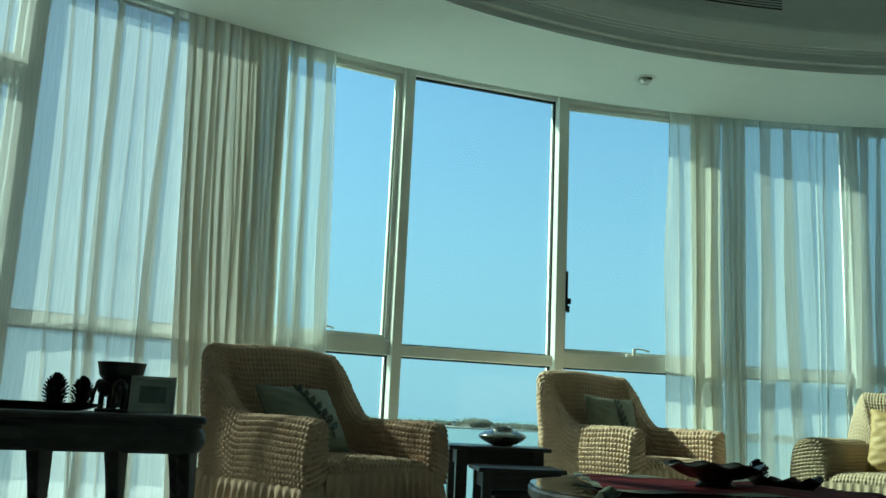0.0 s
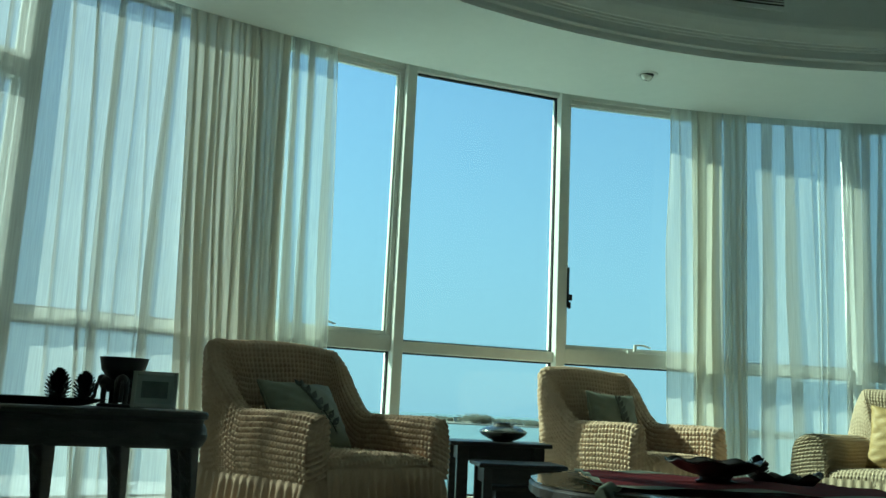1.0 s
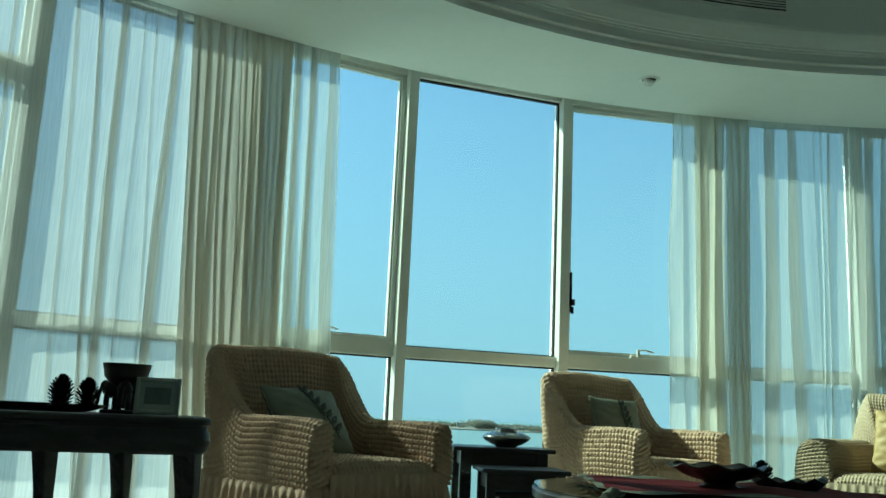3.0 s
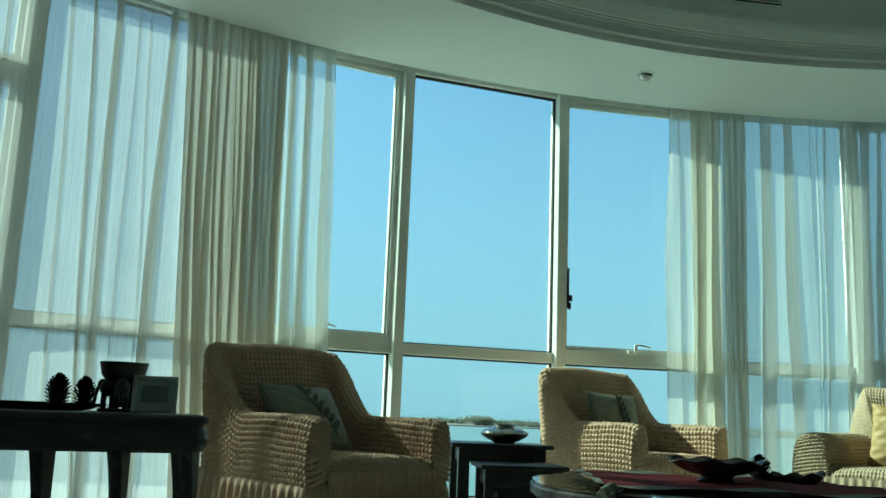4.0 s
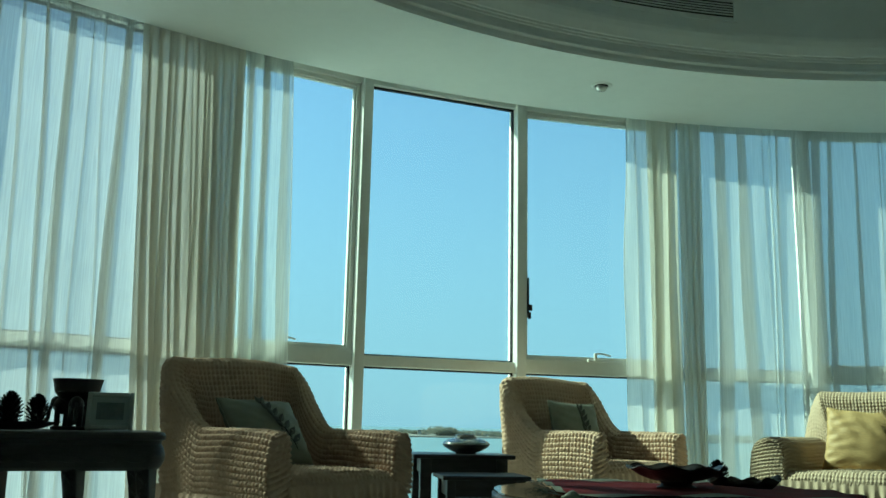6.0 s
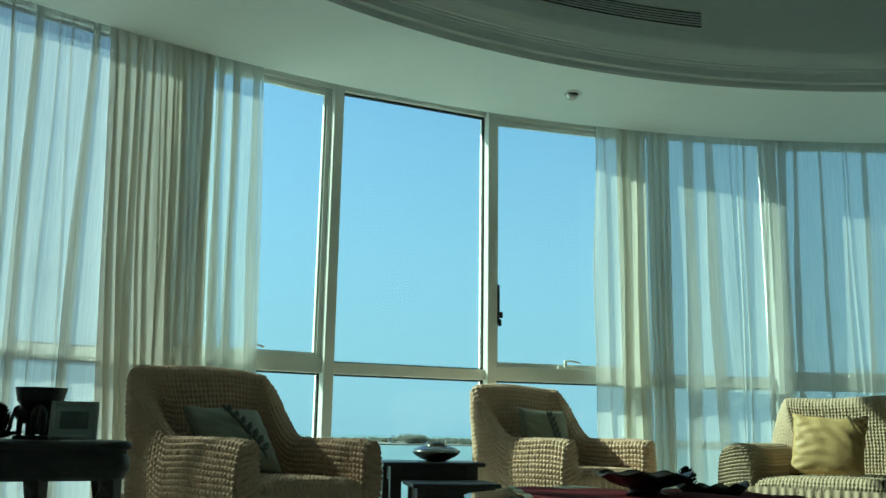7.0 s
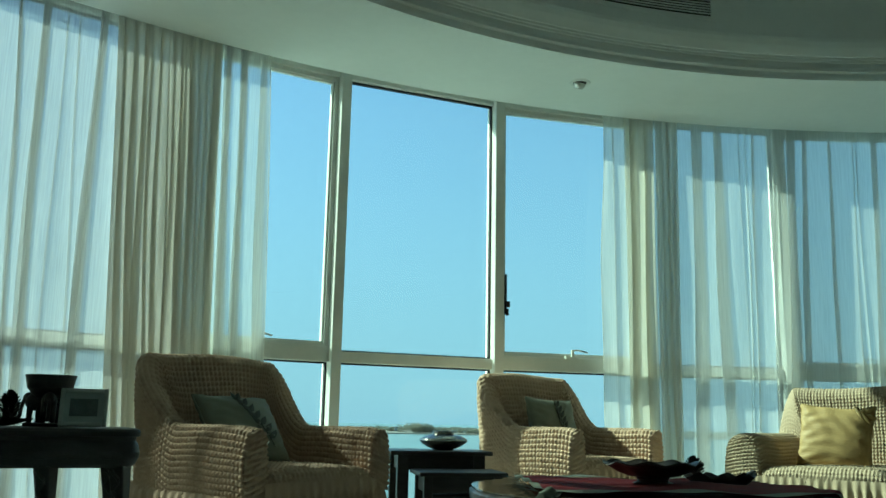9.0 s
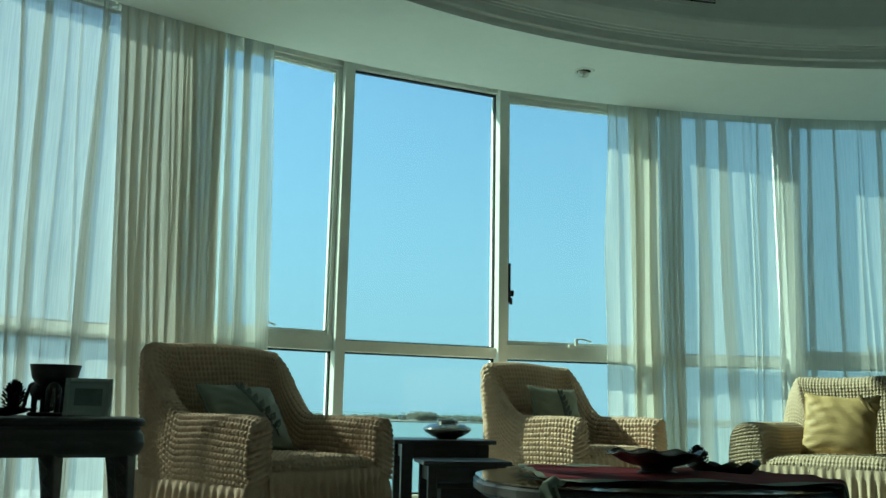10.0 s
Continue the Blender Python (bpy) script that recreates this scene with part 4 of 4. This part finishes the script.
M_SILVER = mat("tarnished hammered silver", (0.42, 0.40, 0.37), 0.22, metal=1.0, var=0.40, scale=22, bump=0.7, bump_scale=26)
bw = tagged(empty("bowl", pose(0.375, 5.0, 0.50)), "squat tarnished silver bowl on the nesting table", "bowl")
solid_lathe("bowl_body", [(0.055, 0.0), (0.058, 0.006), (0.085, 0.016), (0.122, 0.038), (0.133, 0.052), (0.128, 0.062), (0.10, 0.078), (0.07, 0.086), (0.06, 0.09), (0.058, 0.10), (0.062, 0.103), (0.052, 0.10), (0.05, 0.085)], M_SILVER, bw, 40)

# ---------------------------------------------------------------- things on the side table
M_BRONZE = mat("dark carved ebony", (0.045, 0.038, 0.034), 0.42, var=0.3, scale=20, bump=0.3, bump_scale=60)
M_CONE = mat("dark painted pine cone", (0.035, 0.032, 0.026), 0.55, var=0.3, scale=30)
M_PEWTER = mat("brushed pewter frame", (0.62, 0.62, 0.57), 0.42, metal=0.5, var=0.12, scale=20, bump=0.1, bump_scale=120)
M_MAT = mat("grey picture mount", (0.60, 0.62, 0.58), 0.7, var=0.05)
M_PICT = mat("faded dark picture print", (0.22, 0.25, 0.23), 0.3, var=0.35, scale=18)


def pine_cone(x, y, z, r, h, seed):
    rng = random.Random(seed)
    th = tagged(empty("pine_cone", pose(x, y, z, 0, 0, rng.uniform(0, 90))), "dark pine cone standing upright", "pine cone", "pine cones")
    solid_lathe("core", [(r * 0.40, 0.0), (r * 0.50, h * 0.15), (r * 0.50, h * 0.45), (r * 0.30, h * 0.8), (r * 0.1, h * 0.97)], M_CONE, th, 12)
    base = bpy.data.meshes.new("scale")
    bm = bmesh.new()
    rows = []
    for k in range(4):
        t = k / 3
        w = (0.35 + 0.65 * math.sin(math.pi * (0.25 + 0.6 * t))) * 0.5
        zz = 0.28 * t * t
        rows.append([bm.verts.new((t, s * w, zz + (0.1 if s == 0 else 0))) for s in (-1, 0, 1)])
    for A, B in zip(rows, rows[1:]):
        for j in range(2):
            bm.faces.new((A[j], B[j], B[j + 1], A[j + 1]))
    bmesh.ops.solidify(bm, geom=list(bm.faces), thickness=0.09)
    bm.to_mesh(base)
    bm.free()
    base.materials.append(M_CONE)
    layers = 11
    for q in range(layers):
        t = (q + 0.4) / layers
        rad = r * (math.sin(math.pi * (0.18 + 0.80 * t)) ** 0.7)
        cnt = max(5, int(10 * rad / r))
        for k in range(cnt):
            a = 2 * math.pi * (k + 0.5 * (q % 2)) / cnt + rng.uniform(-0.08, 0.08)
            ob = new("scale", base)
            ob.parent = th
            L = rad * 0.62
            ob.matrix_local = Matrix.Translation((0, 0, h * t * 0.94)) @ Matrix.Rotation(a, 4, "Z") @ Matrix.Translation((rad * 0.45, 0, 0)) @ Matrix.Rotation(-radians(4 + 50 * t), 4, "Y") @ Matrix.Diagonal((L * 1.15, r * 0.40, r * 0.5, 1))
    return th


# oval tray with two pine cones
tr = tagged(empty("tray", on_table(-0.19, 0.01)), "low black oval tray on the side table", "tray")
solid_lathe("tray_body", [(0.14, 0.0), (0.16, 0.004), (0.20, 0.020), (0.205, 0.024), (0.197, 0.024), (0.155, 0.008)], M_DARK, tr, 48, sx=1.2, sy=0.75)
for x, r, h, sd in ((-0.092, 0.038, 0.106, 1), (-0.016, 0.035, 0.100, 2)):
    p = on_table(x, 0.0).translation
    pine_cone(p.x, p.y, ST + 0.009, r, h, sd)

# carved bowl held up by carved animals
pb = tagged(empty("carved_bowl", on_table(0.094, 0.04) @ Matrix.Diagonal((0.92, 0.92, 0.96, 1))), "dark wooden bowl raised on carved figures", "bowl")
solid_lathe("bowl_body", [(0.035, 0.088), (0.055, 0.10), (0.072, 0.12), (0.080, 0.155), (0.082, 0.163), (0.076, 0.163), (0.07, 0.135), (0.05, 0.115)], M_BRONZE, pb, 36)
solid_lathe("base_disc", [(0.075, 0.0), (0.077, 0.008), (0.07, 0.012)], M_BRONZE, pb, 32)
for k in range(3):
    a = 2 * math.pi * k / 3 + 0.5
    c = Vector((0.05 * math.cos(a), 0.05 * math.sin(a), 0))
    bm = bmesh.new()
    bmesh.ops.create_icosphere(bm, subdivisions=2, radius=1, matrix=Matrix.Translation(c + Vector((0, 0, 0.078))) @ Matrix.Rotation(a, 4, "Z") @ Matrix.Diagonal((0.034, 0.026, 0.030, 1)))
    bmesh.ops.create_icosphere(bm, subdivisions=2, radius=1, matrix=Matrix.Translation(c * 1.5 + Vector((0, 0, 0.088))) @ Matrix.Rotation(a, 4, "Z") @ Matrix.Diagonal((0.018, 0.017, 0.020, 1)))
    for dx, dy in ((-0.014, -0.014), (-0.014, 0.014), (0.014, -0.014), (0.014, 0.014)):
        bmesh.ops.create_cone(bm, cap_ends=True, segments=8, radius1=0.009, radius2=0.010, depth=0.062, matrix=Matrix.Translation(c + Vector((dx, dy, 0.043))))
    trunk = tube([c * 1.75 + Vector((0, 0, 0.085)), c * 1.95 + Vector((0, 0, 0.06)), c * 2.0 + Vector((0, 0, 0.035)), c * 2.15 + Vector((0, 0, 0.018))], 0.007)
    tmp = bpy.data.meshes.new("tmp")
    trunk.to_mesh(tmp)
    trunk.free()
    bm.from_mesh(tmp)
    bpy.data.meshes.remove(tmp)
    part("carved_support", bm, M_BRONZE, pb, smooth=True)

# picture frame, leaning back on its strut
pf = tagged(empty("picture_frame", on_table(0.190, -0.045, -6, 0.002, -12)), "small pewter picture frame with a dark print", "picture frame")
bm = bmesh.new()
W2, H2, wd = 0.069, 0.116, 0.013
for x0, x1, z0, z1 in ((-W2, -W2 + wd, 0, H2), (W2 - wd, W2, 0, H2), (-W2 + wd, W2 - wd, 0, wd), (-W2 + wd, W2 - wd, H2 - wd, H2)):
    add_box(bm, x0, x1, -0.008, 0.008, z0, z1, 0.003)
part("frame", bm, M_PEWTER, pf)
part("mount", box(-W2 + wd, W2 - wd, -0.001, 0.006, wd, H2 - wd), M_MAT, pf)
part("print", box(-0.040, 0.040, -0.0035, -0.0012, 0.032, 0.085), M_PICT, pf)
part("strut", box(-0.012, 0.012, 0.008, 0.011, 0.004, 0.095, 0.001, m=Matrix.Rotation(radians(-0.1), 4, "X")), M_PEWTER, pf)

# ---------------------------------------------------------------- coffee table
KX, KY, KZ = 1.01, 3.36, 0.421
KW, KD = 0.645, 0.64


ct = tagged(empty("coffee_table", pose(KX, KY, 0)), "black lacquered coffee table with rounded corners and glass top", "table")
v, f = slab([(0.05, KZ - 0.075), (0.02, KZ - 0.06), (0.0, KZ - 0.045), (0.0, KZ - 0.018), (0.012, KZ - 0.008)], KW, KD, 0.56)
from_data("tabletop", v, f, M_DARK, ct)
v, f = slab([(0.010, KZ - 0.0075), (0.006, KZ - 0.004), (0.008, KZ)], KW, KD, 0.56)
from_data("glass_top", v, f, mat("smoked glass over dark wood", (0.07, 0.055, 0.03), 0.10, var=0.3, scale=9, spec=0.25), ct)
v, f = slab([(0.09, 0.0), (0.08, 0.03), (0.10, 0.06), (0.10, KZ - 0.13), (0.07, KZ - 0.11), (0.06, KZ - 0.076)], KW, KD, 0.54)
from_data("base", v, f, M_DARK, ct)

# ---------------------------------------------------------------- runner and dishes on the coffee table
M_RED = mat("dark red woven runner", (0.13, 0.018, 0.020), 0.8, var=0.3, scale=25, bump=0.3, bump_scale=240, spec=0.08)
M_CREAM = mat("cream runner border", (0.20, 0.21, 0.16), 0.8, var=0.1, scale=25, bump=0.3, bump_scale=240, spec=0.08)
M_GREENTRIM = mat("dark green runner trim", (0.03, 0.05, 0.035), 0.75, var=0.2)
rn = tagged(empty("table_runner", pose(KX, KY, KZ, 0, 0, -3)), "dark red runner with cream border and zigzag ends", "table runner")


def drape(x, y, z):
    """Where cloth at (x, y) on the runner comes to lie: flat on the table, or hanging over its edge."""
    a = radians(-3)
    tx_, ty_ = x * math.cos(a) - y * math.sin(a), x * math.sin(a) + y * math.cos(a)
    r = 0.56
    cx, cy = max(-KW + r, min(KW - r, tx_)), max(-KD + r, min(KD - r, ty_))
    dx, dy = tx_ - cx, ty_ - cy
    d = math.hypot(dx, dy)
    o = d - r
    if o > 0:
        k = (r + 0.012 * (1 - math.exp(-o / 0.012)) + 0.004) / d
        w = 1 + 0.006 * math.sin(20 * math.atan2(dy, dx)) * min(1, o / 0.05)
        tx_, ty_, z = cx + dx * k * w, cy + dy * k * w, z - max(0, o - 0.006)
        x, y = tx_ * math.cos(a) + ty_ * math.sin(a), -tx_ * math.sin(a) + ty_ * math.cos(a)
    return x, y, z


def cloth(x0, x1, y0, y1, z, material, name, label="", nx=64, ny=56):
    P = np.zeros((nx, ny, 3))
    for i, x in enumerate(np.linspace(x0, x1, nx)):
        for j, y in enumerate(np.linspace(y0, y1, ny)):
            P[i, j] = drape(x, y, z + 0.008 + 0.008 * math.sin(x * 15 + y * 9) * math.sin(y * 13 + 2 + 4 * x))
    return grid_object(name, P, material, rn, flip=False, label=label)


EX = 0.80
Y0, Y1 = -0.33, 0.38
cloth(-0.42, EX, Y0, Y1, 0.008, M_RED, "cloth")
cloth(-0.42, EX, Y0 - 0.07, Y0 + 0.004, 0.0095, M_CREAM, "border", ny=8)
cloth(-0.42, EX, Y1 - 0.004, Y1 + 0.07, 0.0095, M_CREAM, "border", ny=8)
cloth(-0.445, -0.415, Y0 - 0.07, Y1 + 0.07, 0.0105, M_CREAM, "border", nx=8)
cloth(EX - 0.005, EX + 0.06, Y0 - 0.07, Y1 + 0.07, 0.0105, M_CREAM, "border", nx=8)
for k in range(9):
    y = Y0 - 0.02 + 0.085 * k
    bm = bmesh.new()
    a, b_, c = bm.verts.new(drape(-0.44, y - 0.038, 0.012)), bm.verts.new(drape(-0.44, y + 0.038, 0.012)), bm.verts.new(drape(-0.53, y, 0.026 + 0.012 * (k % 2)))
    bm.faces.new((a, c, b_))
    bmesh.ops.solidify(bm, geom=list(bm.faces), thickness=0.003)
    part("zigzag_point", bm, M_GREENTRIM, rn)
for k in range(16):
    x = -0.38 + 0.075 * k
    y = Y0 - 0.066
    bm = bmesh.new()
    a, b_, c = bm.verts.new(drape(x - 0.036, y, 0.0125)), bm.verts.new(drape(x + 0.036, y, 0.0125)), bm.verts.new(drape(x, y - 0.06, 0.016))
    bm.faces.new((a, c, b_))
    bmesh.ops.solidify(bm, geom=list(bm.faces), thickness=0.003)
    part("zigzag_point", bm, M_CREAM if k % 2 else M_GREENTRIM, rn)

# crumpled corner that trails over the table's front edge, with its tassel
trail = np.zeros((34, 9, 3))
for i in range(34):
    u = i / 33
    for j in range(9):
        w = (j - 4) / 4
        x, y = -0.40 - 0.09 * u + 0.040 * w * (1 - 0.35 * u), Y0 - 0.05 - 0.36 * u
        x, y, z = drape(x, y, 0.016 + 0.010 * math.cos(3.5 * w + 2 * u) + 0.006 * math.sin(14 * u))
        trail[i, j] = x + 0.006 * math.sin(9 * u), y - 0.008 * math.cos(5 * w), z
grid_object("corner", trail, M_CREAM, rn, label="pale trailing cloth corner")
tip = Vector(trail[-1, 4])
part("cord", tube([tip, tip + Vector((-0.004, -0.004, -0.02))], 0.003), M_GREENTRIM, rn)
bm = cyl_bm(0.014, 0.006, -0.05, 0.0, 12)
bmesh.ops.translate(bm, verts=bm.verts, vec=tip + Vector((-0.004, -0.004, -0.018)))
part("tassel", bm, M_CREAM, rn, "cream thread tassel")

# large scalloped dish on a foot
ds = tagged(empty("scalloped_dish", pose(1.07, 3.43, KZ + 0.012) @ Matrix.Diagonal((0.87, 0.87, 0.81, 1))), "large dark scalloped dish on a foot", "dish")
solid_lathe("foot", [(0.085, 0.0), (0.088, 0.008), (0.070, 0.016), (0.066, 0.024), (0.075, 0.036)], M_BRONZE, ds, 28)
verts, faces = [], []
n, rr_ = 72, [0.0, 0.05, 0.10, 0.14, 0.17, 0.185]
zz_ = [0.030, 0.032, 0.042, 0.062, 0.088, 0.098]
for lay in (0, 1):
    for r, z in zip(rr_, zz_):
        for k in range(n):
            a = 2 * math.pi * k / n
            sc = 1 + 0.07 * abs(math.sin(a * 4.5)) * (r / 0.185) ** 2
            verts.append((r * sc * math.cos(a) * 1.12, r * sc * math.sin(a), z + lay * 0.006 + 0.008 * (r / 0.185) ** 3 * math.sin(a * 9)))
q = len(rr_)
for lay in (0, 1):
    for j in range(q - 1):
        for k in range(n):
            o = lay * q * n
            fc = (o + j * n + k, o + j * n + (k + 1) % n, o + (j + 1) * n + (k + 1) % n, o + (j + 1) * n + k)
            faces.append(fc if lay else fc[::-1])
for k in range(n):
    faces.append(((q - 1) * n + k, (q - 1) * n + (k + 1) % n, (2 * q - 1) * n + (k + 1) % n, (2 * q - 1) * n + k))
from_data("dish_body", verts, faces, M_BRONZE, ds, smooth=True)

# low leaf dish with a pine cone beside it
ld = tagged(empty("leaf_dish", pose(1.37, 3.53, KZ + 0.012, 0, 0, -15)), "small dark leaf-shaped dish on the runner", "dish")
v, f = lathe([(0.0005, 0.004), (0.04, 0.004), (0.075, 0.012), (0.10, 0.034), (0.105, 0.035), (0.08, 0.008), (0.045, 0.0), (0.0005, 0.0)], 40, sx=1.35, sy=0.75)
v = [(x, y, z + (0.012 * math.sin(7 * math.atan2(y, x)) + 0.010 * max(0, x / 0.14) ** 3) * min(1, (x * x + y * y) / 0.01)) for x, y, z in v]
v = [(x, y, max(0.0, z)) for x, y, z in v]
from_data("dish_body", v, f, M_BRONZE, ld, smooth=True)
pine_cone(1.31, 3.655, KZ + 0.011, 0.042, 0.105, 4)
